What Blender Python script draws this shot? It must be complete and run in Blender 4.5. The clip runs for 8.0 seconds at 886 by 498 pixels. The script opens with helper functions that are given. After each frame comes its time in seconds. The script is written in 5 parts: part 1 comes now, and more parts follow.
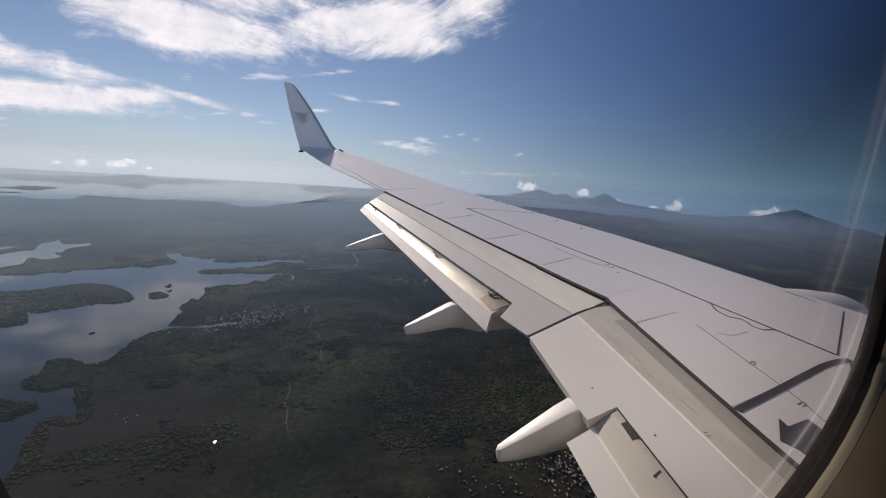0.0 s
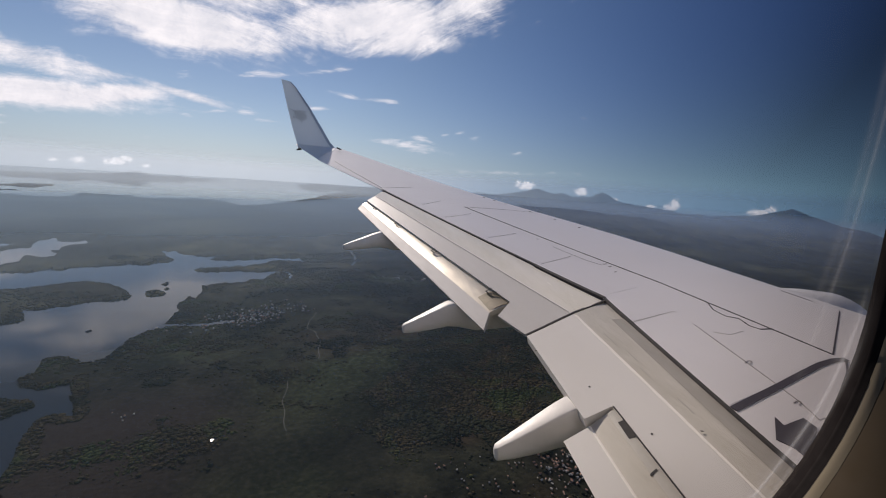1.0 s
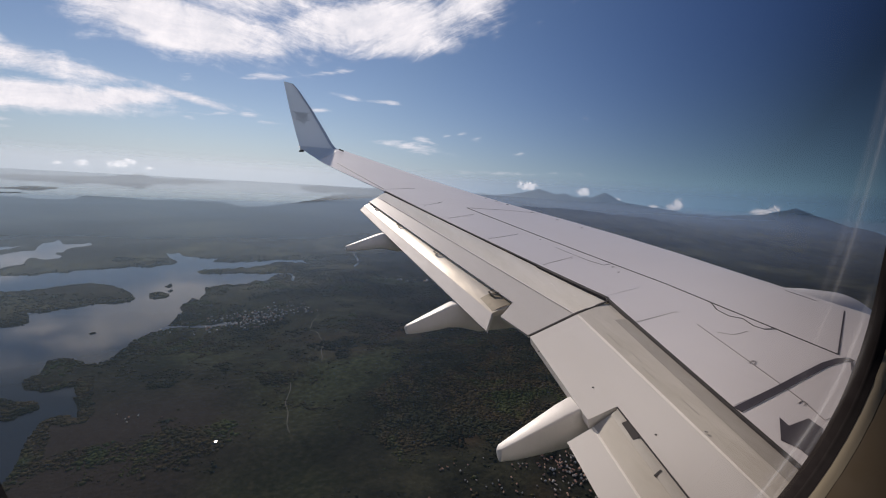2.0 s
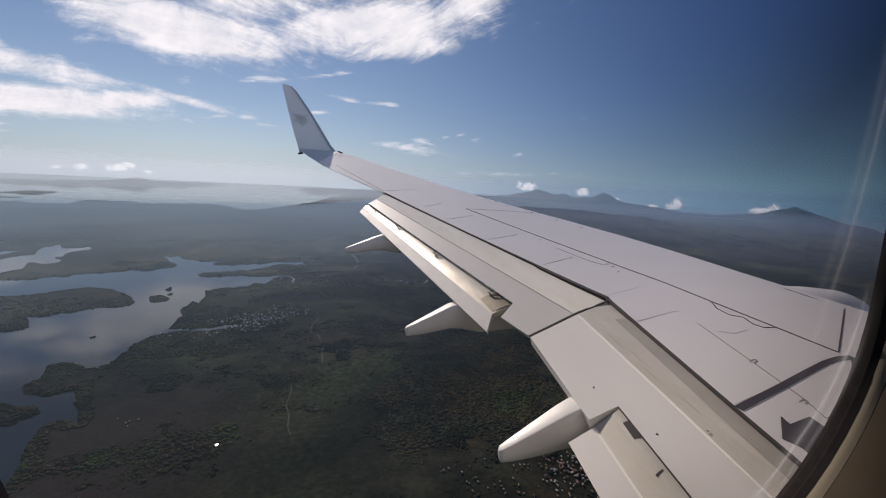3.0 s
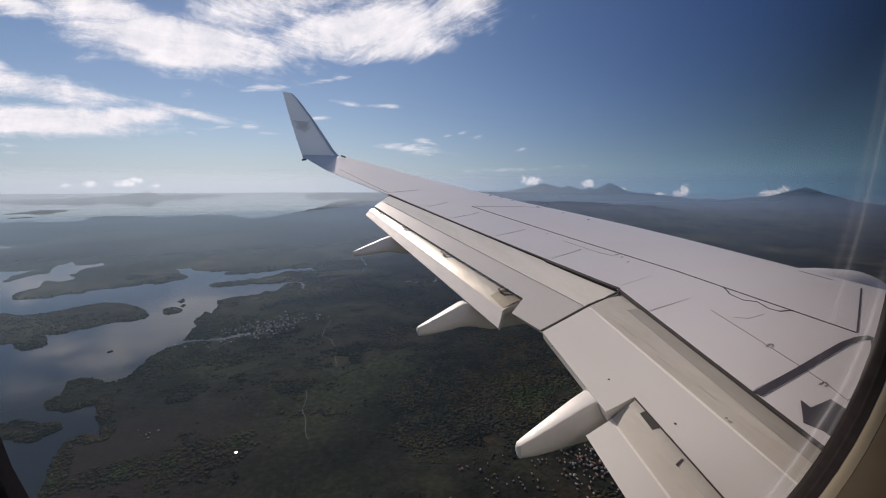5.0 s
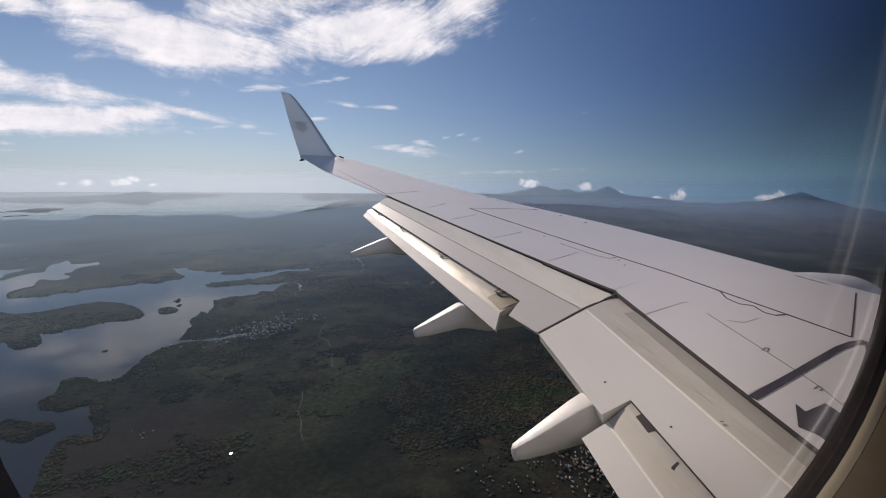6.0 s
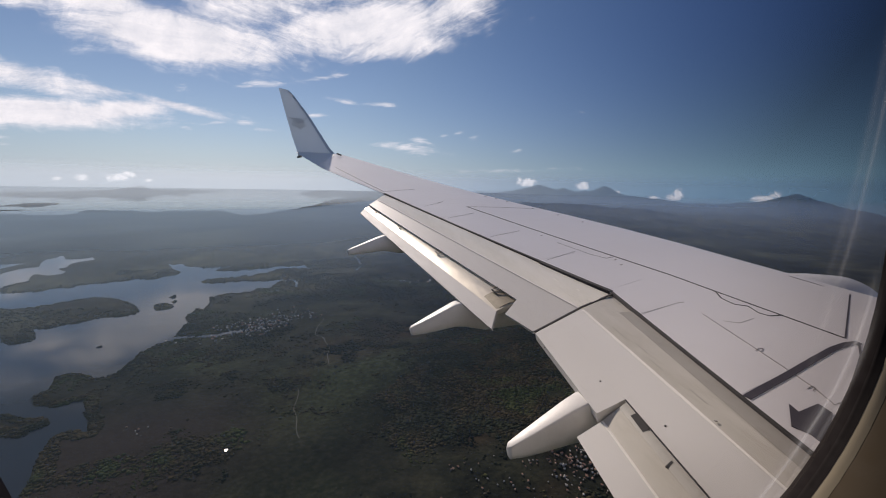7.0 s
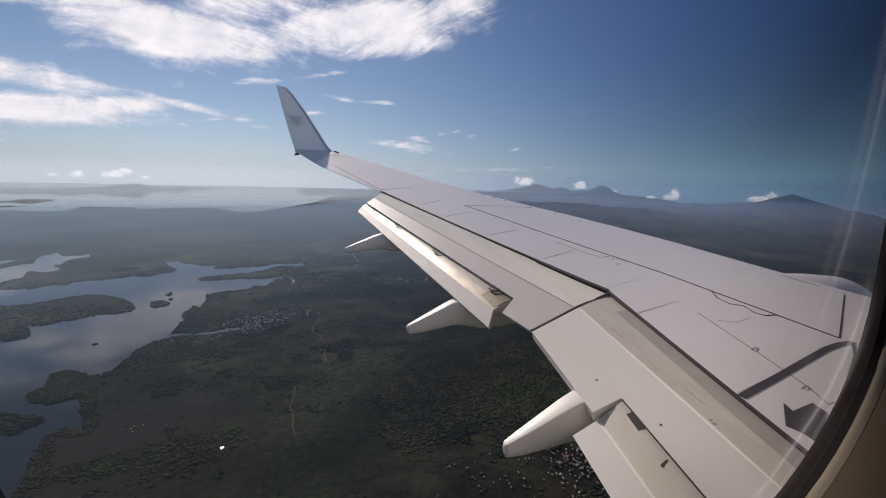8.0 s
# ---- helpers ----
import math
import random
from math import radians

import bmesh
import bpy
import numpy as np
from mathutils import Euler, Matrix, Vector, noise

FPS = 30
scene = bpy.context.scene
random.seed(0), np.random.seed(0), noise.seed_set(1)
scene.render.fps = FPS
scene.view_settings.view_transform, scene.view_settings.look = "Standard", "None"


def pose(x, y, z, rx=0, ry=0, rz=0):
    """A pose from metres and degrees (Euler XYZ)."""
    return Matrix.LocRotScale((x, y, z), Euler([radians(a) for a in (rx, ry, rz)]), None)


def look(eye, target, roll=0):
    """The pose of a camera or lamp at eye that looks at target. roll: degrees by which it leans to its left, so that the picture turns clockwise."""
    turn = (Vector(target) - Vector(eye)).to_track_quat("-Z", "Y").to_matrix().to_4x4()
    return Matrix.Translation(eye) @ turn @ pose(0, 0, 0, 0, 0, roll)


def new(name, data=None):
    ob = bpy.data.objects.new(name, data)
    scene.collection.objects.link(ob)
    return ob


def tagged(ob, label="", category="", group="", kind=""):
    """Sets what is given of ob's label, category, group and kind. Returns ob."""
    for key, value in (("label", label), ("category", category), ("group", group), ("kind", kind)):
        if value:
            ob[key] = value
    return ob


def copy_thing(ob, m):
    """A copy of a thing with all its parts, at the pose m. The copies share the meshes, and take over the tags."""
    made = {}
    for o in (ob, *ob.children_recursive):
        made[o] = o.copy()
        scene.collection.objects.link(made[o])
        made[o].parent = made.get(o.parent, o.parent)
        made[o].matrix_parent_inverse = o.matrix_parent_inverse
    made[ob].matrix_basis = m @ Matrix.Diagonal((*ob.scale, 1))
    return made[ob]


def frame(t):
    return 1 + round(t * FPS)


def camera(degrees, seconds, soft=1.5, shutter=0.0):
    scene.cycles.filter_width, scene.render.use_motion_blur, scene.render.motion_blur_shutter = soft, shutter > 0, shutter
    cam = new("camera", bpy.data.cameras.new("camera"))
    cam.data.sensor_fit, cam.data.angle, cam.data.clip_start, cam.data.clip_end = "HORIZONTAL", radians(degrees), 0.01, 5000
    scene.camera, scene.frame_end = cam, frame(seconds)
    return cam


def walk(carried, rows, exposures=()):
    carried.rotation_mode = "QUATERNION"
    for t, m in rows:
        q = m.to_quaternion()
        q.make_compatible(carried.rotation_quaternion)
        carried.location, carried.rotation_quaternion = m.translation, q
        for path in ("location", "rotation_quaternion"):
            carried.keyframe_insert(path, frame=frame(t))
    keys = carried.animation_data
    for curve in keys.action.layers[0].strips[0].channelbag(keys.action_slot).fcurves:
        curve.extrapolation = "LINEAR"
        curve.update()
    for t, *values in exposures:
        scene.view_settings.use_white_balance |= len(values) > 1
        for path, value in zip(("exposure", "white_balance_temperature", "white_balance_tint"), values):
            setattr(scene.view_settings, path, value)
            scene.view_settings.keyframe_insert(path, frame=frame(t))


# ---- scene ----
cam = camera(92.0, 8.0, soft=1.0)
PATH = [
    (0.0, pose(0.000, 0.000, 0.000, 81.75, -3.53, -18.55)), 
    (0.5, pose(0.000, 0.001, 0.000, 81.68, -3.64, -18.69)), 
    (1.0, pose(0.000, 0.001, 0.000, 81.59, -3.73, -18.80)), 
    (1.5, pose(0.000, 0.001, 0.000, 81.61, -3.64, -18.65)), 
    (3.0, pose(0.000, 0.000, -0.000, 81.85, -3.00, -18.62)), 
    (3.5, pose(0.000, 0.000, -0.000, 81.58, -2.22, -18.67)), 
    (4.0, pose(-0.000, -0.000, -0.000, 81.62, 0.02, -17.81)), 
    (4.5, pose(0.000, 0.000, -0.000, 81.62, 0.02, -18.00)), 
    (6.0, pose(0.000, 0.000, 0.000, 81.91, -0.56, -18.31)), 
    (6.5, pose(0.000, 0.001, 0.000, 81.69, -1.11, -18.73)), 
    (7.0, pose(0.000, 0.001, 0.000, 81.68, -1.09, -18.63)), 
    (7.5, pose(0.000, 0.001, 0.000, 81.64, -1.23, -18.62)), 
    (8.0, pose(0.000, 0.001, 0.001, 81.48, -1.41, -18.94)), 
]
walk(cam, PATH, exposures=((0.0, 0.27, 6400, 16), (8.0, 0.27, 6400, 16)))

# ---- world, sun ----
SUN_AZ, SUN_EL = radians(-9.7), radians(31.9)
SUN_WAY = Vector((math.sin(SUN_AZ) * math.cos(SUN_EL), math.cos(SUN_AZ) * math.cos(SUN_EL), math.sin(SUN_EL)))


class Graph:
    """A short way to write node trees."""

    def __init__(self, tree):
        self.tree = tree

    def node(self, kind, inputs=None, **settings):
        n = self.tree.nodes.new(kind)
        if "operation" in settings:
            n.operation = settings["operation"]
        if "use_clamp" in settings:
            n.use_clamp = settings["use_clamp"]
        if "data_type" in settings:
            n.data_type = settings["data_type"]
        if "blend_type" in settings:
            n.blend_type = settings["blend_type"]
        if "interpolation_type" in settings:
            n.interpolation_type = settings["interpolation_type"]
        if "rotation_type" in settings:
            n.rotation_type = settings["rotation_type"]
        if "attribute_name" in settings:
            n.attribute_name = settings["attribute_name"]
        if "feature" in settings:
            n.feature = settings["feature"]
        for key, value in (inputs or {}).items():
            if isinstance(value, bpy.types.NodeSocket):
                self.tree.links.new(value, n.inputs[key])
            else:
                n.inputs[key].default_value = value
        return n

    def math(self, op, a, b=0.0, c=0.0, clamp=False):
        return self.node("ShaderNodeMath", {0: a, 1: b, 2: c}, operation=op, use_clamp=clamp).outputs[0]

    def dot(self, v, w):
        return self.node("ShaderNodeVectorMath", {0: v, 1: tuple(w)}, operation="DOT_PRODUCT").outputs["Value"]

    def combine(self, x, y, z=0.0):
        return self.node("ShaderNodeCombineXYZ", {0: x, 1: y, 2: z}).outputs[0]

    def noise(self, vector, scale, detail=5.0, rough=0.55, distortion=0.0):
        return self.node("ShaderNodeTexNoise", {"Vector": vector, "Scale": scale, "Detail": detail, "Roughness": rough,
                                                "Distortion": distortion}).outputs["Fac"]

    def ramp(self, fac, stops):
        n = self.node("ShaderNodeValToRGB", {0: fac})
        e = n.color_ramp.elements
        while len(e) < len(stops):
            e.new(0.5)
        for item, (at, col) in zip(e, stops):
            item.position = at
            item.color = (*col, 1.0) if len(col) == 3 else col
        return n.outputs[0]

    def mix(self, fac, a, b, blend="MIX"):
        n = self.node("ShaderNodeMix", data_type="RGBA", blend_type=blend)
        for key, value in ((0, fac), (6, a), (7, b)):
            if isinstance(value, bpy.types.NodeSocket):
                self.tree.links.new(value, n.inputs[key])
            else:
                n.inputs[key].default_value = value if key == 0 else (*value, 1.0)
        return n.outputs[2]


world = bpy.data.worlds.new("sky")
scene.world = world
world.use_nodes = True
world.node_tree.nodes.clear()
g = Graph(world.node_tree)
way = g.node("ShaderNodeTexCoord").outputs["Generated"]
sky = g.node("ShaderNodeTexSky")
sky.sky_type, sky.sun_disc, sky.sun_elevation, sky.sun_rotation = "NISHITA", False, SUN_EL, SUN_AZ
sky.altitude, sky.air_density, sky.dust_density, sky.ozone_density = 700.0, 1.0, 0.15, 4.0
# a chart of the sky on a plane that stands before the wing: u to the right, v up
C_FWD, C_RIGHT, C_UP = Vector((0.3024, 0.9420, -0.1464)), Vector((0.9521, -0.3057, 0.0)), Vector((0.0448, 0.1394, 0.9892))
depth = g.math("MAXIMUM", g.dot(way, C_FWD), 0.05)
u = g.math("DIVIDE", g.dot(way, C_RIGHT), depth)
v = g.math("DIVIDE", g.dot(way, C_UP), depth)
# banks and wisps of high cloud: u, v, half length, half height, lean, strength
CIRRUS_BANKS = (
    (-0.620, 0.490, 0.27, 0.062, -0.16, 1.45), (-0.570, 0.447, 0.16, 0.026, -0.02, 1.45), (-0.800, 0.565, 0.26, 0.048, -0.30, 1.15),
    (-0.420, 0.440, 0.11, 0.028, 0.10, 0.95), (-0.160, 0.520, 0.24, 0.066, 0.14, 1.40), (-0.110, 0.478, 0.15, 0.036, 0.08, 1.25),
    (0.040, 0.575, 0.18, 0.045, 0.55, 1.20), (-0.420, 0.560, 0.22, 0.060, 0.10, 0.95), (-0.960, 0.385, 0.22, 0.034, -0.20, 1.05),
    (-0.800, 0.358, 0.13, 0.020, -0.22, 0.95), (-0.940, 0.300, 0.26, 0.034, -0.02, 1.50), (-0.760, 0.306, 0.16, 0.027, 0.12, 1.30),
    (-0.600, 0.322, 0.15, 0.012, -0.22, 1.05), (-1.040, 0.430, 0.06, 0.018, -0.35, 0.85), (-1.000, 0.575, 0.13, 0.030, -0.25, 1.10), (-0.500, 0.700, 0.70, 0.090, 0.0, 1.20),
    (-1.350, 0.340, 0.25, 0.070, -0.10, 1.20),
)
CIRRUS_WISPS = (
    (-0.415, 0.378, 0.066, 0.009, 0.03, 1.0), (-0.276, 0.394, 0.060, 0.007, 0.14, 0.75), (-0.236, 0.404, 0.024, 0.010, 0.10, 0.8),
    (-0.223, 0.342, 0.037, 0.007, -0.15, 0.95), (-0.137, 0.337, 0.046, 0.006, -0.04, 0.85), (-0.289, 0.308, 0.040, 0.007, 0.04, 0.85),
    (-0.065, 0.236, 0.082, 0.012, -0.09, 0.95), (-0.048, 0.252, 0.030, 0.014, 0.0, 0.8), (-0.505, 0.286, 0.036, 0.006, 0.05, 0.85),
    (-0.452, 0.289, 0.034, 0.007, 0.0, 0.8), (-0.402, 0.271, 0.036, 0.005, 0.0, 0.75),
)
CIRRUS_SHREDS = (
    (-0.593, 0.365, 0.024, 0.009, 0.1, 0.75), (-0.580, 0.271, 0.020, 0.006, -0.2, 0.7), (0.048, 0.272, 0.016, 0.006, 0.25, 0.8),
    (0.087, 0.265, 0.018, 0.012, 0.6, 0.65), (0.193, 0.236, 0.020, 0.008, 0.2, 0.7), (0.014, 0.266, 0.014, 0.004, 0.2, 0.65),
    (0.180, 0.187, 0.160, 0.006, 0.02, 0.62), (0.280, 0.195, 0.060, 0.004, 0.02, 0.6), (-0.005, 0.182, 0.130, 0.005, 0.0, 0.55),
    (0.338, 0.329, 0.014, 0.004, 0.0, 0.6), (-0.996, 0.226, 0.030, 0.005, 0.0, 0.7), (-1.010, 0.243, 0.045, 0.006, -0.1, 0.65),
    (-0.666, 0.214, 0.022, 0.004, 0.0, 0.6), (-0.490, 0.190, 0.055, 0.005, 0.08, 0.5),
)


def spread(clouds, soft):
    cover = None
    for cu, cv, a, b, lean, strength in clouds:
        du, dv = g.math("SUBTRACT", u, cu), g.math("SUBTRACT", v, cv)
        cs, sn = math.cos(lean), math.sin(lean)
        p = g.math("ADD", g.math("MULTIPLY", du, cs / a), g.math("MULTIPLY", dv, sn / a))
        q = g.math("ADD", g.math("MULTIPLY", du, -sn / b), g.math("MULTIPLY", dv, cs / b))
        d2 = g.math("ADD", g.math("MULTIPLY", p, p), g.math("MULTIPLY", q, q))
        blob = g.math("MULTIPLY", g.math("EXPONENT", g.math("MULTIPLY", d2, -soft)), strength)
        cover = blob if cover is None else g.math("MAXIMUM", cover, blob)
    return cover


chart = g.combine(u, v)
warp = g.node("ShaderNodeTexNoise", {"Vector": chart, "Scale": 5.0, "Detail": 4.0}).outputs["Color"]
warp = g.node("ShaderNodeVectorMath", {0: warp, 1: (0.5, 0.5, 0.5)}, operation="SUBTRACT").outputs[0]
warp = g.node("ShaderNodeVectorMath", {0: warp, 3: 0.07}, operation="SCALE").outputs[0]
curled = g.node("ShaderNodeVectorMath", {0: chart, 1: warp}, operation="ADD").outputs[0]
bend = g.node("ShaderNodeMapRange", {0: u, 1: -0.55, 2: 0.08, 3: radians(5), 4: radians(-30)}, interpolation_type="SMOOTHSTEP").outputs[0]
turned = g.node("ShaderNodeVectorRotate", {"Vector": curled, "Angle": bend}, rotation_type="Z_AXIS").outputs[0]
swept = g.node("ShaderNodeMapping", {"Vector": turned, "Scale": (1.0, 6.5, 1.0)}).outputs[0]
hair = g.node("ShaderNodeMapping", {"Vector": turned, "Scale": (1.0, 4.5, 1.0)}).outputs[0]
fibre = g.noise(swept, 5.0, 14.0, 0.70, 0.4)
strand = g.noise(hair, 26.0, 9.0, 0.68, 0.3)
puff = g.noise(curled, 10.0, 11.0, 0.66, 0.2)
ripple = g.noise(g.node("ShaderNodeMapping", {"Vector": curled, "Scale": (1.0, 1.7, 1.0)}).outputs[0], 75.0, 4.0, 0.6, 0.2)
grain = g.math("ADD", g.math("MULTIPLY", fibre, 1.25), g.math("ADD", g.math("MULTIPLY", puff, 1.0), g.math("ADD", g.math("MULTIPLY", strand, 0.34), g.math("MULTIPLY", ripple, 0.22))))
dense = g.math("SUBTRACT", g.math("ADD", g.math("MULTIPLY", spread(CIRRUS_BANKS, 0.85), 1.05), grain), 1.70)
bank = g.node("ShaderNodeMapRange", {0: dense, 1: 0.0, 2: 0.9, 3: 0.0, 4: 1.0}, interpolation_type="SMOOTHSTEP").outputs[0]
shred = g.noise(g.node("ShaderNodeMapping", {"Vector": curled, "Scale": (1.0, 4.0, 1.0)}).outputs[0], 16.0, 9.0, 0.7, 0.3)
wispy = g.math("ADD", g.math("MULTIPLY", spread(CIRRUS_WISPS + CIRRUS_SHREDS, 0.7), 0.95), g.math("MULTIPLY", shred, 1.9))
wisp = g.node("ShaderNodeMapRange", {0: wispy, 1: 1.32, 2: 2.15, 3: 0.0, 4: 0.85}, interpolation_type="SMOOTHSTEP").outputs[0]
thick = g.math("MAXIMUM", bank, wisp)
CLOUD = (18.8, 18.4, 18.3)
# small heaped clouds low over the sea and the mountains
PUFFS = (
    (-0.874, 0.149, 0.013, 0.006), (-0.818, 0.153, 0.020, 0.010), (-0.735, 0.155, 0.036, 0.011), (-0.712, 0.162, 0.018, 0.010), (-0.666, 0.149, 0.013, 0.005),
    (0.212, 0.160, 0.030, 0.011), (0.341, 0.154, 0.022, 0.012), (0.425, 0.141, 0.014, 0.006), (0.560, 0.130, 0.026, 0.010), (0.570, 0.142, 0.012, 0.014),
    (0.511, 0.131, 0.016, 0.005), (0.775, 0.132, 0.036, 0.012), (0.805, 0.142, 0.020, 0.010), (0.755, 0.110, 0.012, 0.005),
)
heap = None
for cu, cv, a, b in PUFFS:
    p, q = g.math("MULTIPLY", g.math("SUBTRACT", u, cu), 1 / a), g.math("MULTIPLY", g.math("SUBTRACT", v, cv), 1 / b)
    blob = g.math("EXPONENT", g.math("MULTIPLY", g.math("ADD", g.math("MULTIPLY", p, p), g.math("MULTIPLY", q, q)), -0.9))
    heap = blob if heap is None else g.math("MAXIMUM", heap, blob)
lumps = g.math("ADD", g.math("MULTIPLY", g.noise(chart, 60.0, 8.0, 0.66, 0.3), 2.0), g.math("MULTIPLY", heap, 0.95))
heaped = g.node("ShaderNodeMapRange", {0: lumps, 1: 1.42, 2: 1.85, 3: 0.0, 4: 0.95}, interpolation_type="SMOOTHSTEP").outputs[0]
heap_shade = g.ramp(g.noise(chart, 110.0, 4.0, 0.6), [(0.32, (19.0, 19.0, 19.0)), (0.58, (31.0, 30.0, 29.0))])
# haze low over the horizon
up = g.node("ShaderNodeSeparateXYZ", {0: way}).outputs[2]
low = g.math("EXPONENT", g.math("MULTIPLY", g.math("MAXIMUM", up, 0.0), -11.5))
to_sun = g.math("MAXIMUM", g.dot(way, SUN_WAY), 0.0)
veil = g.mix(g.math("POWER", to_sun, 3.0), (2.4, 4.9, 6.6), (14.0, 15.2, 16.4))
# the sky deepens away from the sun
deep = g.node("ShaderNodeMapRange", {0: g.dot(way, SUN_WAY), 1: 0.39, 2: 0.90, 3: 0.16, 4: 1.13}).outputs[0]
# unseen sky opposite the sun is brightened to fill the winglet's shaded face
deep = g.math("MAXIMUM", deep, g.node("ShaderNodeMapRange", {0: g.dot(way, SUN_WAY), 1: 0.20, 2: -0.40, 3: 0.16, 4: 3.2}).outputs[0])
away = g.node("ShaderNodeMapRange", {0: g.dot(way, SUN_WAY), 1: 0.35, 2: 0.88, 3: 1.0, 4: 0.0}).outputs[0]
behind = g.node("ShaderNodeMapRange", {0: g.dot(way, SUN_WAY), 1: 0.15, 2: -0.25, 3: 0.0, 4: 1.0}).outputs[0]
tint = g.mix(behind, g.mix(away, (1.0, 0.99, 0.98), (0.60, 0.84, 1.40)), (1.25, 1.0, 0.82))
clear = g.mix(1.0, g.mix(1.0, sky.outputs[0], g.combine(deep, deep, deep), "MULTIPLY"), tint, "MULTIPLY")
hazy = g.mix(g.math("MULTIPLY", low, 0.97), clear, veil)
shade = g.ramp(g.math("ADD", g.math("MULTIPLY", puff, 0.6), g.math("MULTIPLY", fibre, 0.4)), [(0.34, (12.5, 13.0, 14.0)), (0.60, CLOUD)])
far_heap = g.node("ShaderNodeMapRange", {0: to_sun, 1: 0.45, 2: 0.80, 3: 0.66, 4: 1.0}).outputs[0]
heap_shade = g.mix(1.0, heap_shade, g.combine(far_heap, far_heap, far_heap), "MULTIPLY")
lit = g.mix(heaped, g.mix(thick, hazy, shade), heap_shade)
back = g.node("ShaderNodeBackground", {"Color": lit, "Strength": 0.044})
g.node("ShaderNodeOutputWorld", {"Surface": back.outputs[0]})

sun = new("sun", bpy.data.lights.new("sun", "SUN"))
sun.data.energy, sun.data.angle, sun.data.color = 3.6, radians(0.53), (1.0, 0.90, 0.76)
sun.matrix_world = look(SUN_WAY * 200, (0, 0, 0))


# ---- materials ----
def shader(name, build):
    m = bpy.data.materials.new(name)
    m.use_nodes = True
    m.node_tree.nodes.clear()
    graph = Graph(m.node_tree)
    out = graph.node("ShaderNodeOutputMaterial")
    m.node_tree.links.new(build(graph), out.inputs["Surface"])
    return m


def surface(name, base, other=None, rough=0.5, metal=0.0, scale=1.0, stretch=(1, 1, 1), bump=0.0, bump_scale=40.0, amount=0.5, rough_var=0.12,
            specks=0.0):
    """A worn surface: two tones mixed by noise at two scales, varied gloss, fine relief."""
    other = other or tuple(c * 0.8 for c in base)

    def build(s):
        at = s.node("ShaderNodeTexCoord").outputs["Object"]
        at = s.node("ShaderNodeMapping", {"Vector": at, "Scale": stretch}).outputs[0]
        big = s.noise(at, scale, 4.0, 0.6)
        fine = s.noise(at, scale * 9.0, 5.0, 0.65)
        mixed = s.math("ADD", s.math("MULTIPLY", big, 0.65), s.math("MULTIPLY", fine, 0.35))
        fac = s.node("ShaderNodeMapRange", {0: mixed, 1: 0.38, 2: 0.66, 3: 0.0, 4: amount}).outputs[0]
        col = s.mix(fac, base, other)
        if specks:
            dots = s.noise(at, scale * 30.0, 2.0, 0.5)
            dot_fac = s.node("ShaderNodeMapRange", {0: dots, 1: 0.70, 2: 0.76, 3: 0.0, 4: specks}).outputs[0]
            col = s.mix(dot_fac, col, tuple(c * 0.35 for c in base))
        r = s.node("ShaderNodeMapRange", {0: fine, 1: 0.3, 2: 0.7, 3: rough - rough_var, 4: rough + rough_var}).outputs[0]
        b = {"Base Color": col, "Roughness": r, "Metallic": metal}
        if bump:
            h = s.noise(at, bump_scale, 4.0, 0.6)
            b["Normal"] = s.node("ShaderNodeBump", {"Strength": bump, "Distance": 0.01, "Height": h}).outputs[0]
        return s.node("ShaderNodeBsdfPrincipled", b).outputs[0]

    return shader(name, build)


WING_PAINT = surface("wing_paint", (0.70, 0.678, 0.686), (0.62, 0.596, 0.60), rough=0.30, scale=0.7, stretch=(0.5, 1.6, 1), bump=0.008, bump_scale=6, amount=0.4, rough_var=0.02, specks=0.10)
FLAP_PAINT = surface("flap_paint", (0.61, 0.59, 0.57), (0.53, 0.51, 0.48), rough=0.45, scale=1.2, stretch=(1.6, 0.5, 1), amount=0.5, rough_var=0.04, specks=0.2)
AFT_SKIN = surface("aft_skin", (0.60, 0.58, 0.565), (0.50, 0.48, 0.46), rough=0.62, scale=1.2, stretch=(1.6, 0.5, 1), amount=0.5, rough_var=0.05, specks=0.2)
FLAP_WORN = surface("flap_worn", (0.56, 0.53, 0.475), (0.40, 0.37, 0.31), rough=0.36, scale=1.6, stretch=(2.4, 0.7, 1), amount=0.7, rough_var=0.06, specks=0.3)
FLAP_NOSE = surface("flap_nose", (0.84, 0.80, 0.72), (0.68, 0.645, 0.55), rough=0.25, scale=1.1, stretch=(2.2, 0.5, 1), amount=0.8, rough_var=0.03, specks=0.15)
FLAP_METAL = surface("flap_metal", (0.66, 0.62, 0.55), (0.48, 0.435, 0.36), rough=0.36, metal=0.45, scale=1.0, stretch=(2.2, 0.5, 1), amount=0.8, rough_var=0.06, specks=0.15)
STAIN_BROWN = surface("stain_brown", (0.27, 0.235, 0.17), (0.15, 0.125, 0.085), rough=0.45, metal=0.2, scale=3.0, amount=0.9, specks=0.3)
STRIP_BLUE = surface("strip_blue", (0.42, 0.45, 0.52), (0.36, 0.39, 0.46), rough=0.4, scale=2.0, amount=0.5)
HIGHLIGHT_PAINT = surface("highlight_paint", (0.84, 0.81, 0.76), (0.76, 0.73, 0.68), rough=0.5, scale=3.0, amount=0.6)
BAND_GREY = surface("band_grey", (0.37, 0.35, 0.315), (0.29, 0.27, 0.24), rough=0.5, scale=2.5, stretch=(1.6, 0.5, 1), amount=0.8, specks=0.3)
WINGLET_PAINT = surface("winglet_paint", (0.80, 0.79, 0.79), (0.73, 0.72, 0.72), rough=0.4, scale=1.0, amount=0.5)
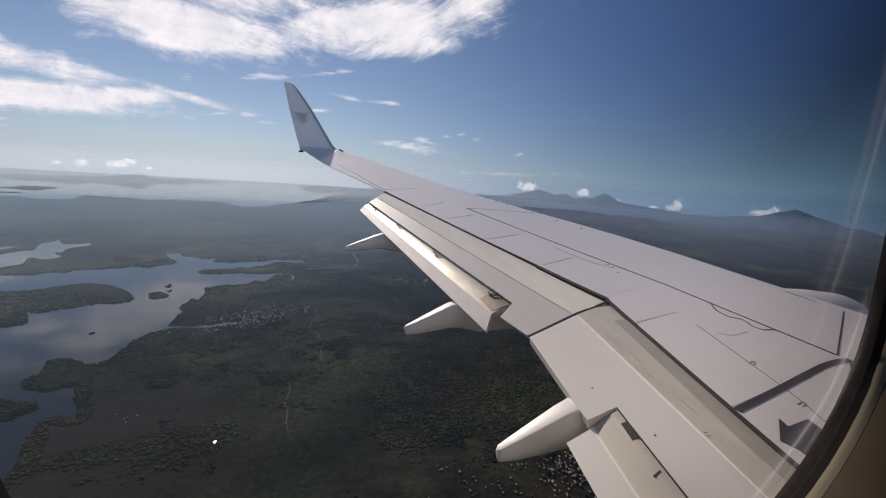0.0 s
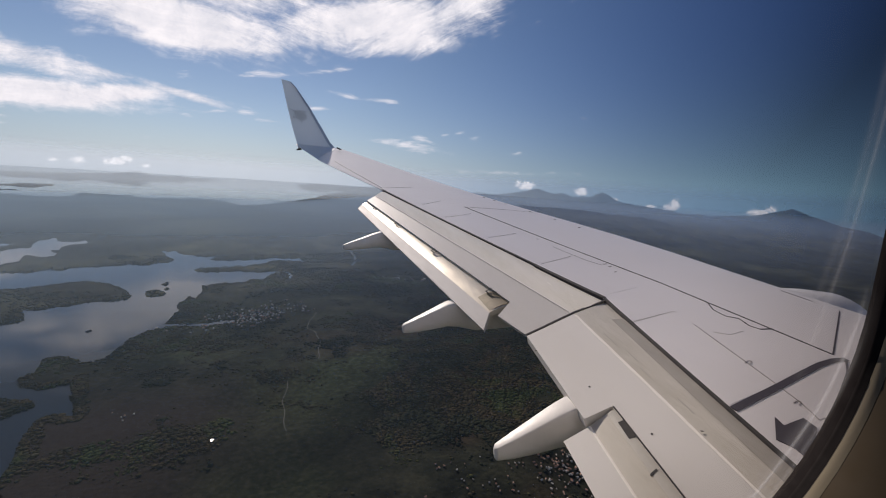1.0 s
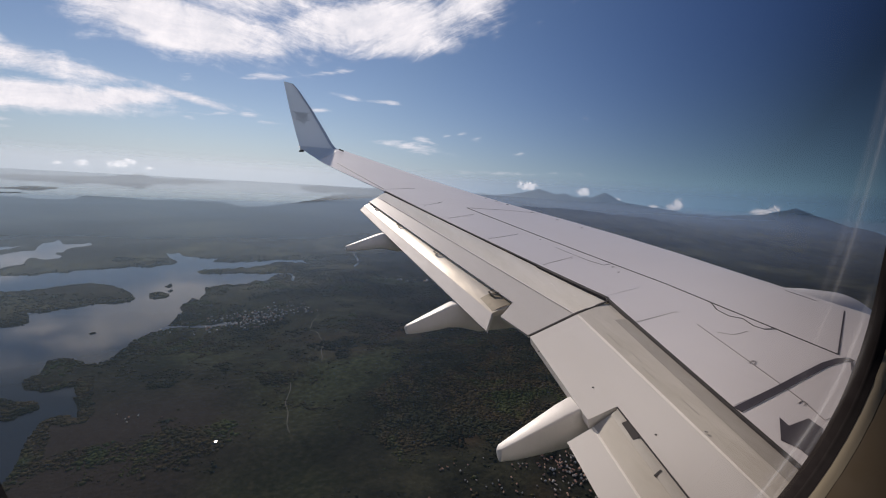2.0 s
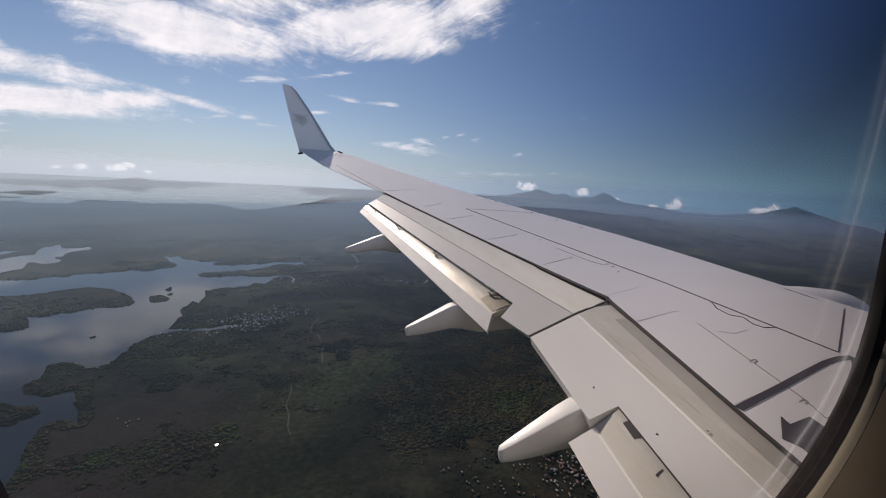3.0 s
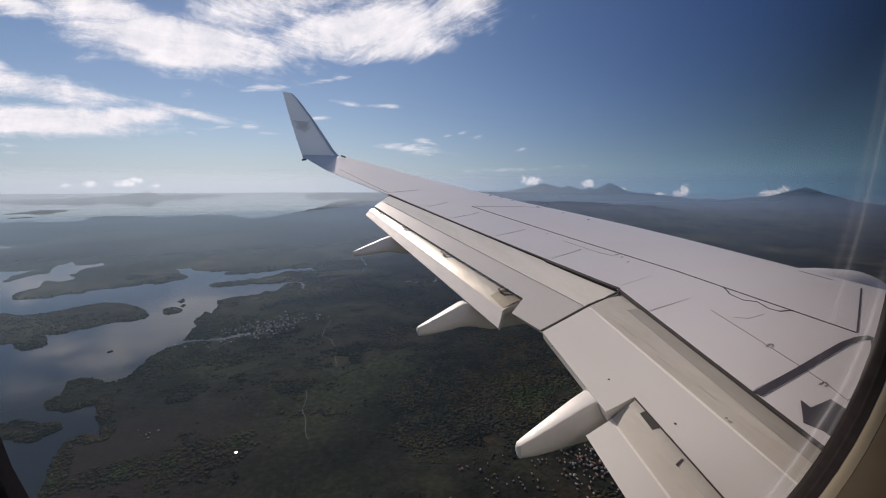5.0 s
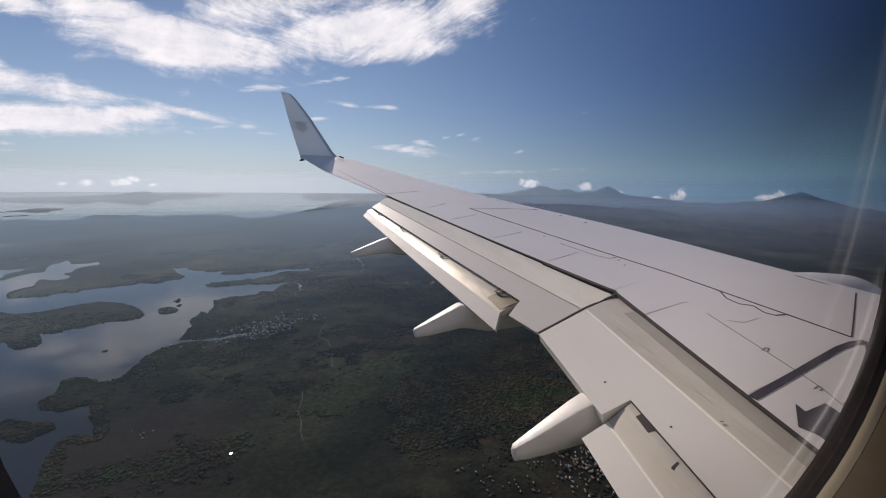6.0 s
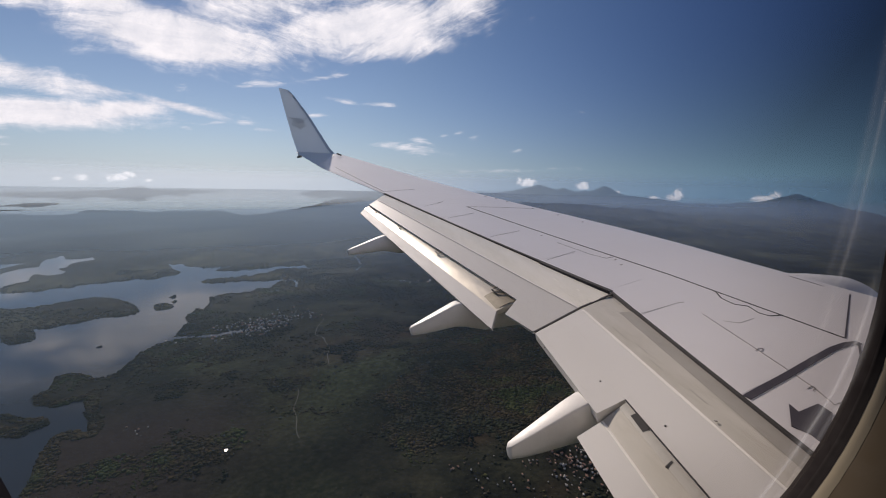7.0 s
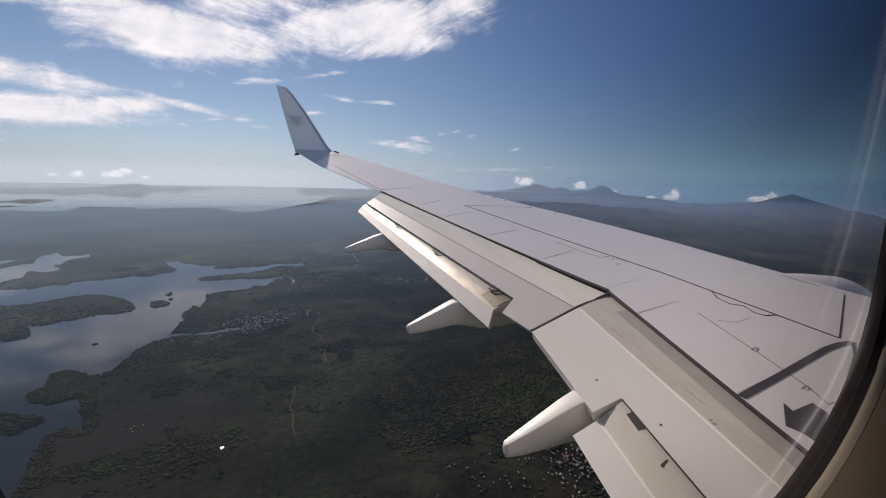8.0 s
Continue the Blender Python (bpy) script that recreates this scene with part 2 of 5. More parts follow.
FAIRING_PAINT = surface("fairing_paint", (0.70, 0.68, 0.66), (0.55, 0.53, 0.50), rough=0.46, scale=2.0, amount=0.6, specks=0.2)
STRIP_GREY = surface("strip_grey", (0.44, 0.42, 0.38), (0.33, 0.31, 0.28), rough=0.5, scale=3.0, stretch=(0.5, 1.6, 1), amount=0.7, specks=0.4)
SEAL_DARK = surface("seal_dark", (0.035, 0.033, 0.036), (0.07, 0.065, 0.06), rough=0.95, scale=8.0, amount=0.6)
SEAM_GREY = surface("seam_grey", (0.25, 0.235, 0.23), (0.36, 0.335, 0.32), rough=0.6, scale=8.0, amount=0.6)
MARK_GREY = surface("mark_grey", (0.055, 0.050, 0.062), (0.075, 0.068, 0.078), rough=0.6, scale=6.0, amount=0.6, specks=0.2)
NACELLE_PAINT = surface("nacelle_paint", (0.66, 0.65, 0.66), (0.58, 0.57, 0.58), rough=0.35, scale=1.0, amount=0.5)
GASKET = surface("gasket", (0.034, 0.026, 0.026), (0.022, 0.017, 0.017), rough=0.9, scale=20.0, amount=0.7)
LIT_LIP = surface("lit_lip", (0.56, 0.48, 0.35), (0.46, 0.39, 0.28), rough=0.4, scale=12.0, amount=0.4)
BEZEL = surface("bezel", (0.15, 0.115, 0.075), (0.12, 0.09, 0.06), rough=0.45, scale=12.0, amount=0.4, bump=0.006, bump_scale=300)
CABIN_LINING = surface("cabin_lining", (0.60, 0.55, 0.47), (0.52, 0.47, 0.40), rough=0.7, scale=4.0, amount=0.5, bump=0.05, bump_scale=200)
CARPET = surface("carpet", (0.035, 0.038, 0.05), (0.025, 0.027, 0.036), rough=0.95, scale=20.0, amount=0.8, bump=0.2, bump_scale=400)
HOUSE_WALL = surface("house_wall", (0.24, 0.205, 0.165), (0.14, 0.115, 0.09), rough=0.8, scale=2.0, amount=0.8)
TIN_ROOF = surface("tin_roof", (0.47, 0.45, 0.42), (0.22, 0.17, 0.13), rough=0.7, scale=1.4, amount=0.9)
RUST_ROOF = surface("rust_roof", (0.34, 0.17, 0.11), (0.24, 0.13, 0.09), rough=0.6, scale=1.4, amount=0.9)
DIRT_ROAD = surface("dirt_road", (0.15, 0.13, 0.095), (0.05, 0.052, 0.032), rough=0.9, scale=0.3, amount=0.9)


def build_water(s):
    at = s.node("ShaderNodeTexCoord").outputs["Object"]
    ripple = s.noise(at, 1.6, 3.0, 0.6)
    swell = s.noise(at, 0.035, 4.0, 0.6)
    h = s.math("ADD", s.math("MULTIPLY", ripple, 0.02), s.math("MULTIPLY", swell, 0.10))
    n = s.node("ShaderNodeBump", {"Strength": 0.025, "Distance": 0.35, "Height": h}).outputs[0]
    rough = s.node("ShaderNodeMapRange", {0: swell, 1: 0.35, 2: 0.65, 3: 0.03, 4: 0.09}).outputs[0]
    col = s.mix(s.noise(at, 0.02, 5.0, 0.6), (0.020, 0.034, 0.050), (0.050, 0.055, 0.066))
    return s.node("ShaderNodeBsdfPrincipled", {"Base Color": col, "Roughness": rough, "IOR": 1.33, "Normal": n}).outputs[0]


WATER = shader("water", build_water)
STILL_WATER = shader("still_water", lambda s: s.node("ShaderNodeBsdfPrincipled", {"Base Color": s.mix(s.noise(s.node("ShaderNodeTexCoord").outputs["Object"], 0.8), (0.03, 0.03, 0.03, ), (0.05, 0.045, 0.04)), "Roughness": 0.04, "IOR": 1.33}).outputs[0])


def build_ground(s):
    at = s.node("ShaderNodeTexCoord").outputs["Object"]
    flat = s.node("ShaderNodeMapping", {"Vector": at, "Scale": (1, 1, 0.2)}).outputs[0]
    kind = s.node("ShaderNodeAttribute", attribute_name="cover").outputs
    part = s.node("ShaderNodeSeparateColor", {0: kind["Color"]}).outputs
    crowns = s.node("ShaderNodeTexVoronoi", {"Vector": flat, "Scale": 0.9}, feature="F1")
    tuft = s.noise(flat, 0.55, 6.0, 0.7)
    patch = s.noise(flat, 0.045, 6.0, 0.62, 0.6)
    forest = s.ramp(s.math("ADD", s.math("MULTIPLY", tuft, 0.4), s.math("MULTIPLY", patch, 0.6)),
                    [(0.36, (0.014, 0.016, 0.014)), (0.50, (0.034, 0.037, 0.026)), (0.64, (0.068, 0.067, 0.042))])
    meadow = s.ramp(tuft, [(0.32, (0.016, 0.023, 0.014)), (0.52, (0.034, 0.044, 0.023)), (0.70, (0.070, 0.072, 0.040))])
    soil = s.ramp(tuft, [(0.30, (0.055, 0.032, 0.020)), (0.60, (0.095, 0.060, 0.036))])
    mud = s.ramp(tuft, [(0.3, (0.038, 0.031, 0.027)), (0.7, (0.060, 0.048, 0.040))])
    broad = s.noise(flat, 0.009, 5.0, 0.6, 0.8)
    col = s.mix(part[0], forest, meadow)
    col = s.mix(1.0, col, s.ramp(broad, [(0.34, (0.38, 0.40, 0.46)), (0.50, (0.95, 0.95, 0.95)), (0.66, (2.1, 2.0, 1.65))]), "MULTIPLY")
    col = s.mix(part[1], col, soil)
    col = s.mix(part[2], col, mud)
    h = s.math("SUBTRACT", s.math("MULTIPLY", tuft, 1.2), crowns.outputs["Distance"])
    n = s.node("ShaderNodeBump", {"Strength": 0.3, "Distance": 0.5, "Height": h}).outputs[0]
    return s.node("ShaderNodeBsdfPrincipled", {"Base Color": col, "Roughness": 1.0, "Specular IOR Level": 0.05, "Normal": n}).outputs[0]


GROUND = shader("ground", build_ground)


def build_leaves(s):
    rnd = s.node("ShaderNodeNewGeometry").outputs["Random Per Island"]
    at = s.node("ShaderNodeTexCoord").outputs["Object"]
    tone = s.math("ADD", s.math("MULTIPLY", rnd, 0.6), s.math("MULTIPLY", s.noise(at, 3.0, 4.0, 0.7), 0.4))
    col = s.ramp(tone, [(0.15, (0.031, 0.037, 0.028)), (0.5, (0.041, 0.048, 0.033)), (0.85, (0.054, 0.060, 0.037)), (1.0, (0.066, 0.068, 0.042))])
    stand = s.noise(at, 0.028, 5.0, 0.6, 0.5)
    col = s.mix(1.0, col, s.ramp(stand, [(0.34, (0.45, 0.47, 0.55)), (0.46, (0.95, 0.95, 0.95)), (0.54, (1.75, 1.22, 1.12)), (0.62, (1.45, 1.55, 1.05))]), "MULTIPLY")
    return s.node("ShaderNodeBsdfPrincipled", {"Base Color": col, "Roughness": 1.0, "Specular IOR Level": 0.03}).outputs[0]


LEAVES = shader("leaves", build_leaves)


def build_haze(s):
    # a sheet that imitates aerial haze: its opacity is painted to grow with distance
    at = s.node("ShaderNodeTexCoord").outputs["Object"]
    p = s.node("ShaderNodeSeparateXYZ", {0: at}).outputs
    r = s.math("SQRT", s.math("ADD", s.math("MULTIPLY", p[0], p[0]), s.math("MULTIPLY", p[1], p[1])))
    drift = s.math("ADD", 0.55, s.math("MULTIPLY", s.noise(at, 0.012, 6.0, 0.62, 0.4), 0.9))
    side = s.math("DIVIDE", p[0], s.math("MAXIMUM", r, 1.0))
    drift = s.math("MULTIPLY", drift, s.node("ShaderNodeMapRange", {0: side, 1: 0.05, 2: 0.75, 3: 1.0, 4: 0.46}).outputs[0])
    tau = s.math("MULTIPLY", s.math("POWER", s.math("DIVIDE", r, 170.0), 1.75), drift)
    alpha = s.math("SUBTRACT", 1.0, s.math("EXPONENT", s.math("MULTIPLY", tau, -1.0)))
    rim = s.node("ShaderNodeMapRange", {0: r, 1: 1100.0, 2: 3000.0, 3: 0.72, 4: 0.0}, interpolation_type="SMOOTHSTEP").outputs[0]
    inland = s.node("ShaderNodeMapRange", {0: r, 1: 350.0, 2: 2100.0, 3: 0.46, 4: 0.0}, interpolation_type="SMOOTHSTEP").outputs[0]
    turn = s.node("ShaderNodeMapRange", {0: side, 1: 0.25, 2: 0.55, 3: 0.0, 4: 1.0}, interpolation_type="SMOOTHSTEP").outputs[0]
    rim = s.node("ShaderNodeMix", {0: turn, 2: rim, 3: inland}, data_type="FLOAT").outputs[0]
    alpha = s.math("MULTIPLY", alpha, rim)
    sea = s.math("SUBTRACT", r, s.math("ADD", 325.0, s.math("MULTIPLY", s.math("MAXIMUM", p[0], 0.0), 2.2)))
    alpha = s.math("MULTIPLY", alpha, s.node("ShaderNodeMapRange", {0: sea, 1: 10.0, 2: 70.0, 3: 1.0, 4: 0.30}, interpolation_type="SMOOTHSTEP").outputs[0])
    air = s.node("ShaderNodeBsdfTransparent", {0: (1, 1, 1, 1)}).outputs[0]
    # painted paler on the sunward left, where haze would look brighter
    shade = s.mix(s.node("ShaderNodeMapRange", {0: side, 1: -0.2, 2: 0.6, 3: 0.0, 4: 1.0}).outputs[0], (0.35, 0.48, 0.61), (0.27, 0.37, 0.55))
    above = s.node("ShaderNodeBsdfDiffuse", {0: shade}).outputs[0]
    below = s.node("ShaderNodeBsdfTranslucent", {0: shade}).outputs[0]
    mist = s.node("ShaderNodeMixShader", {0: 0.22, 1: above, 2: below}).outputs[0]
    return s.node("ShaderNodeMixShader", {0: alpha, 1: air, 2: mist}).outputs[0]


HAZE = shader("haze", build_haze)


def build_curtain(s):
    # an upright sheet that imitates distant haze by painted opacity and colour
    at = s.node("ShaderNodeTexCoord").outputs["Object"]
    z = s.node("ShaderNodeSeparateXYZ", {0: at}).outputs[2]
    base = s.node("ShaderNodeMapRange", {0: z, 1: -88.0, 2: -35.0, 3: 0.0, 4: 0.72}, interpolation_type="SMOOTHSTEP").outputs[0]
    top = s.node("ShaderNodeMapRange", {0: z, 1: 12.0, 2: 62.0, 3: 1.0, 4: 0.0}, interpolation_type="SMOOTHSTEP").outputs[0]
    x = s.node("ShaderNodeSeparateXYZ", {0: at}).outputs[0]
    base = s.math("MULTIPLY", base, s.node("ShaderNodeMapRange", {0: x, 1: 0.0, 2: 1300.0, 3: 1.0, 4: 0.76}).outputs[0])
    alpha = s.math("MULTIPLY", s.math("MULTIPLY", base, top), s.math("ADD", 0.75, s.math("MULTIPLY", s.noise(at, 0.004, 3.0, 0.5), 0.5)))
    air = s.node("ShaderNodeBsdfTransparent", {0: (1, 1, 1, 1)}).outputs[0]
    # the sunward left is coloured brighter to imitate scattered sunlight
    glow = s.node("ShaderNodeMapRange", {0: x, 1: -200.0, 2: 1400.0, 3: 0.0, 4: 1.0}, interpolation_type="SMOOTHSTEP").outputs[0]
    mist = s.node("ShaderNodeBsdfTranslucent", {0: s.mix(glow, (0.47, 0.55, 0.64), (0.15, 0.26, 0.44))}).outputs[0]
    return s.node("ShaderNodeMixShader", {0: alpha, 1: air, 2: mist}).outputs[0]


CURTAIN = shader("haze_curtain", build_curtain)


# painted reflections of the window rim on the inner pane: the curve x = a + b z + c z z, half width, opacity, lowest
# and highest z
RIM_GLARE = (((0.1944, 0.1591, -1.1967), 0.0008, 0.06, -0.075, 0.20), ((0.1944, 0.1591, -1.1967), 0.0035, 0.025, -0.075, 0.20), ((0.1883, 0.1845, -1.3636), 0.0014, 0.03, -0.06, 0.20),
          ((0.2039, -0.3888, -6.6266), 0.0010, 0.20, -0.30, -0.025), ((0.2039, -0.3888, -6.6266), 0.0045, 0.08, -0.30, -0.025), ((0.2104, -0.3621, -5.9705), 0.0014, 0.10, -0.30, -0.04))


def build_pane(s):
    at = s.node("ShaderNodeTexCoord").outputs["Object"]
    px, _, pz = s.node("ShaderNodeSeparateXYZ", {0: at}).outputs
    wobble = s.math("MULTIPLY", s.math("SUBTRACT", s.noise(at, 30.0, 3.0, 0.5), 0.5), 0.0016)
    glare_fac = None
    for (a, b, c), wide, share, low_z, high_z in RIM_GLARE:
        line = s.math("ADD", a, s.math("MULTIPLY", pz, s.math("ADD", b, s.math("MULTIPLY", pz, c))))
        off = s.math("DIVIDE", s.math("SUBTRACT", s.math("ADD", px, wobble), line), wide)
        glare = s.math("MULTIPLY", s.math("EXPONENT", s.math("MULTIPLY", s.math("MULTIPLY", off, off), -0.5)), share)
        for lo, hi in ((low_z, low_z + 0.03), (high_z, high_z - 0.03)):
            glare = s.math("MULTIPLY", glare, s.node("ShaderNodeMapRange", {0: pz, 1: lo, 2: hi, 3: 0.0, 4: 1.0}, interpolation_type="SMOOTHSTEP").outputs[0])
        glare_fac = glare if glare_fac is None else s.math("ADD", glare_fac, glare)
    # a vignette painted into the pane's tint: darker towards its fore and lower rim
    vignette = s.node("ShaderNodeMapRange", {0: s.math("SUBTRACT", px, s.math("MULTIPLY", pz, 0.25)), 1: 0.11, 2: 0.245, 3: 0.0, 4: 1.0}, interpolation_type="SMOOTHSTEP").outputs[0]
    low_vignette = s.node("ShaderNodeMapRange", {0: pz, 1: -0.055, 2: -0.125, 3: 0.0, 4: 0.7}, interpolation_type="SMOOTHSTEP").outputs[0]
    low_vignette = s.math("MULTIPLY", low_vignette, s.node("ShaderNodeMapRange", {0: px, 1: 0.05, 2: 0.13, 3: 0.0, 4: 1.0}).outputs[0])
    vignette = s.math("MAXIMUM", vignette, low_vignette)
    air = s.node("ShaderNodeBsdfTransparent", {0: s.mix(vignette, (0.985, 0.98, 0.975), (0.50, 0.478, 0.472))}).outputs[0]
    glare_bsdf = s.node("ShaderNodeBsdfTranslucent", {0: (0.46, 0.46, 0.47, 1)}).outputs[0]
    gloss = s.node("ShaderNodeBsdfGlossy", {"Color": (1, 1, 1, 1), "Roughness": 0.02}).outputs[0]
    body = s.node("ShaderNodeMixShader", {0: glare_fac, 1: air, 2: glare_bsdf}).outputs[0]
    return s.node("ShaderNodeMixShader", {0: s.math("MULTIPLY", s.node("ShaderNodeFresnel", {"IOR": 1.49}).outputs[0], 0.25), 1: body, 2: gloss}).outputs[0]


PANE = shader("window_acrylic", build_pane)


# ---- mesh helpers ----
def mesh_object(name, verts, faces, material, parent=None, label="", smooth=True):
    me = bpy.data.meshes.new(name)
    me.from_pydata([tuple(map(float, p)) for p in verts], [], faces)
    me.materials.append(material)
    if smooth:
        me.polygons.foreach_set("use_smooth", [True] * len(me.polygons))
        me.set_sharp_from_angle(angle=radians(35))
    me.update()
    ob = new(name, me)
    if parent:
        ob.parent = parent
        if parent.parent is None:
            ob.matrix_parent_inverse = parent.matrix_basis.inverted()
    if label:
        ob["label"] = label
    return ob


def slab(name, grid, down, material, parent, label=""):
    """A sheet of points grid[i][j], thickened by the vector down: top, bottom and rim."""
    ni, nj = len(grid), len(grid[0])
    down = Vector(down)
    top = [Vector(p) for row in grid for p in row]
    verts = top + [p + down for p in top]
    k, faces = ni * nj, []
    for i in range(ni - 1):
        for j in range(nj - 1):
            a, b, c, d = i * nj + j, (i + 1) * nj + j, (i + 1) * nj + j + 1, i * nj + j + 1
            faces += [(a, b, c, d), (a + k, d + k, c + k, b + k)]
    rim = [i * nj for i in range(ni)] + [(ni - 1) * nj + j for j in range(1, nj)]
    rim += [i * nj + nj - 1 for i in range(ni - 2, -1, -1)] + [j for j in range(nj - 2, 0, -1)]
    for a, b in zip(rim, rim[1:] + rim[:1]):
        faces.append((b, a, a + k, b + k))
    ob = mesh_object(name, verts, faces, material, parent, label)
    bm = bmesh.new()
    bm.from_mesh(ob.data)
    bmesh.ops.recalc_face_normals(bm, faces=bm.faces)
    bm.to_mesh(ob.data)
    bm.free()
    return ob


def between(a, b, f):
    return Vector(a).lerp(Vector(b), f)


# ---- the wing ----
def wing_z(y):
    return -1.948 + 0.16 * y + 0.0024 * y * y


LE_Y = (-2.0, 2.0, 3.5, 4.0, 5.0, 6.0, 7.0, 8.0, 9.0, 10.0, 11.0, 12.5, 14.0, 15.2)
LE_X = (11.4, 8.55, 7.56, 7.36, 6.99, 6.63, 6.15, 5.55, 4.85, 4.22, 3.63, 2.86, 2.085, 1.40)
TE_Y = (-2.0, 4.175, 9.66, 9.67, 12.6, 15.2)
TE_X = (2.45, 3.608, 1.84, 1.84, 0.67, -0.02)


def wing_le(y):
    return float(np.interp(y, LE_Y, LE_X))


def wing_te(y):
    return float(np.interp(y, TE_Y, TE_X))


def on_wing(x, y, lift=0.0):
    te, le = wing_te(y), wing_le(y)
    f = min(1.0, max(0.0, (x - te) / (le - te)))
    return Vector((x, y, wing_z(y) + lift - 0.014 * (le - te) * max(0.0, (f - 0.62) / 0.38) ** 2))


wing = tagged(new("aircraft_wing"), "white airliner wing with lowered flaps and upturned winglet", "aircraft wing")
wing.location = (5.0, 2.0, wing_z(2.0))
bpy.context.view_layer.update()


def wing_box():
    stations = [-2 + 17.2 * (i / 70) for i in range(71)]
    rows = []
    for y in stations:
        le, te, z = wing_le(y), wing_te(y), wing_z(y)
        c = le - te
        ring = []
        for j in range(15):
            ring.append((te + c * j / 14, y, z - 0.014 * c * max(0.0, (j / 14 - 0.62) / 0.38) ** 2))
        nose, depth_ = 0.05 * c + 0.10, 0.05 * c + 0.10
        z_nose = z - 0.014 * c
        for a in (20, 45, 70, 90, 110, 135, 160):
            ring.append((le + nose * math.sin(radians(a)), y, z_nose - depth_ * (1 - math.cos(radians(a)))))
        for f in (0.85, 0.65, 0.45, 0.28, 0.12):
            ring.append((te + c * f, y, z - 0.012 - 2 * depth_ * min(1.0, f / 0.8) ** 1.2))
        ring.append((te, y, z - 0.012))
        rows.append(ring)
    n = len(rows[0])
    verts = [p for r in rows for p in r]
    faces = []
    for i in range(len(rows) - 1):
        for j in range(n):
            k = (j + 1) % n
            faces.append((i * n + j, i * n + k, (i + 1) * n + k, (i + 1) * n + j))
    faces.append(tuple(range(n)))
    faces.append(tuple(reversed([(len(rows) - 1) * n + j for j in range(n)])))
    ob = mesh_object("wing_box", verts, faces, WING_PAINT, wing)
    bm = bmesh.new()
    bm.from_mesh(ob.data)
    bmesh.ops.recalc_face_normals(bm, faces=bm.faces)
    bm.to_mesh(ob.data)
    bm.free()
    return ob


wing_box()


def strip(name, pts, width, material, lift=0.004, thick=0.003, label=""):
    """A ribbon over the wing's skin along points (x, y)."""
    fine = []
    for (x0, y0), (x1, y1) in zip(pts, pts[1:]):
        k = max(1, int(math.hypot(x1 - x0, y1 - y0) / 0.35))
        fine += [Vector((x0 + (x1 - x0) * i / k, y0 + (y1 - y0) * i / k)) for i in range(k)]
    fine.append(Vector(pts[-1]))
    grid = []
    for i, p in enumerate(fine):
        d = (fine[min(i + 1, len(fine) - 1)] - fine[max(i - 1, 0)]).normalized()
        nrm = Vector((-d.y, d.x)) * width / 2
        grid.append([on_wing(*(p - nrm), lift), on_wing(*(p + nrm), lift)])
    return slab(name, grid, (0, 0, -thick - 0.003), material, wing, label)


def skin_panel(name, corners, material, lift=0.004, label=""):
    """A four-cornered panel (x, y) that lies on the wing's skin."""
    a, b, c, d = [Vector(p) for p in corners]
    grid = []
    for i in range(9):
        f = i / 8
        lo, hi = a.lerp(b, f), d.lerp(c, f)
        grid.append([on_wing(*lo.lerp(hi, j / 4), lift - (0.002 if j in (0, 4) or i in (0, 8) else 0)) for j in range(5)])
    return slab(name, grid, (0, 0, -lift - 0.004), material, wing, label)


# spoilers along the rear edge
def rear(y, inset):
    return (wing_te(y) + inset, y)


SPOILERS = ((9.58, 8.52, 0.62, 0.66), (8.50, 7.62, 0.66, 0.74), (7.60, 6.46, 0.74, 0.78), (6.44, 5.32, 0.78, 0.82), (5.30, 4.24, 0.82, 0.80))
for y0, y1, c0, c1 in SPOILERS:
    lean = 0.33
    skin_panel("spoiler", (rear(y0, 0.015), rear(y1, 0.015), (wing_te(y1) + c1, y1 + lean * c1 * 0.9), (wing_te(y0) + c0, y0 + lean * c0 * 0.9)), WING_PAINT)
skin_panel("ground_spoiler", ((3.585, 4.14), (3.49, 3.60), (4.22, 3.76), (4.30, 4.10)), WING_PAINT)
skin_panel("ground_spoiler", ((3.48, 3.57), (3.29, 2.25), (4.05, 2.40), (4.22, 3.72)), WING_PAINT)

# seams, seals and painted marks
strip("panel_seam", [(3.407, 8.491), (4.242, 6.333), (4.921, 4.584), (5.259, 3.278), (5.394, 2.723)], 0.025, SEAL_DARK, label="dark sealed gap along the rear spar")
strip("trailing_seal", [(1.86, 9.66), (3.625, 4.18)], 0.040, SEAL_DARK, lift=0.008, thick=0.04, label="dark rubber seal")
strip("trailing_seal", [(3.605, 4.16), (3.23, 2.175), (3.085, 1.4)], 0.034, SEAL_DARK, lift=0.008, thick=0.04, label="dark rubber seal")
strip("trailing_seal", [(3.26, 5.25), (3.45, 4.65), (3.615, 4.19)], 0.065, SEAL_DARK, lift=0.009, thick=0.04, label="dark rubber seal")
strip("panel_seam", [(2.459, 8.498), (3.005, 8.915)], 0.008, SEAM_GREY)
strip("panel_seam", [(2.679, 7.612), (3.351, 7.982)], 0.008, SEAM_GREY, lift=0.004)
strip("panel_seam", [(3.015, 6.445), (3.733, 6.762)], 0.008, SEAM_GREY, lift=0.004)
strip("panel_seam", [(3.380, 5.303), (4.110, 5.632)], 0.008, SEAM_GREY, lift=0.004)
strip("panel_seam", [(3.502, 3.584), (4.258, 3.776), (4.315, 3.765)], 0.003, STRIP_GREY, lift=0.003)
strip("panel_seam", [(3.407, 8.491), (5.014, 8.399)], 0.008, SEAM_GREY)
strip("panel_seam", [(1.873, 9.834), (2.690, 10.124)], 0.008, SEAM_GREY)
strip("hinge_line", [(1.049, 12.735), (1.873, 9.834)], 0.03, SEAM_GREY, label="grey aileron hinge line")
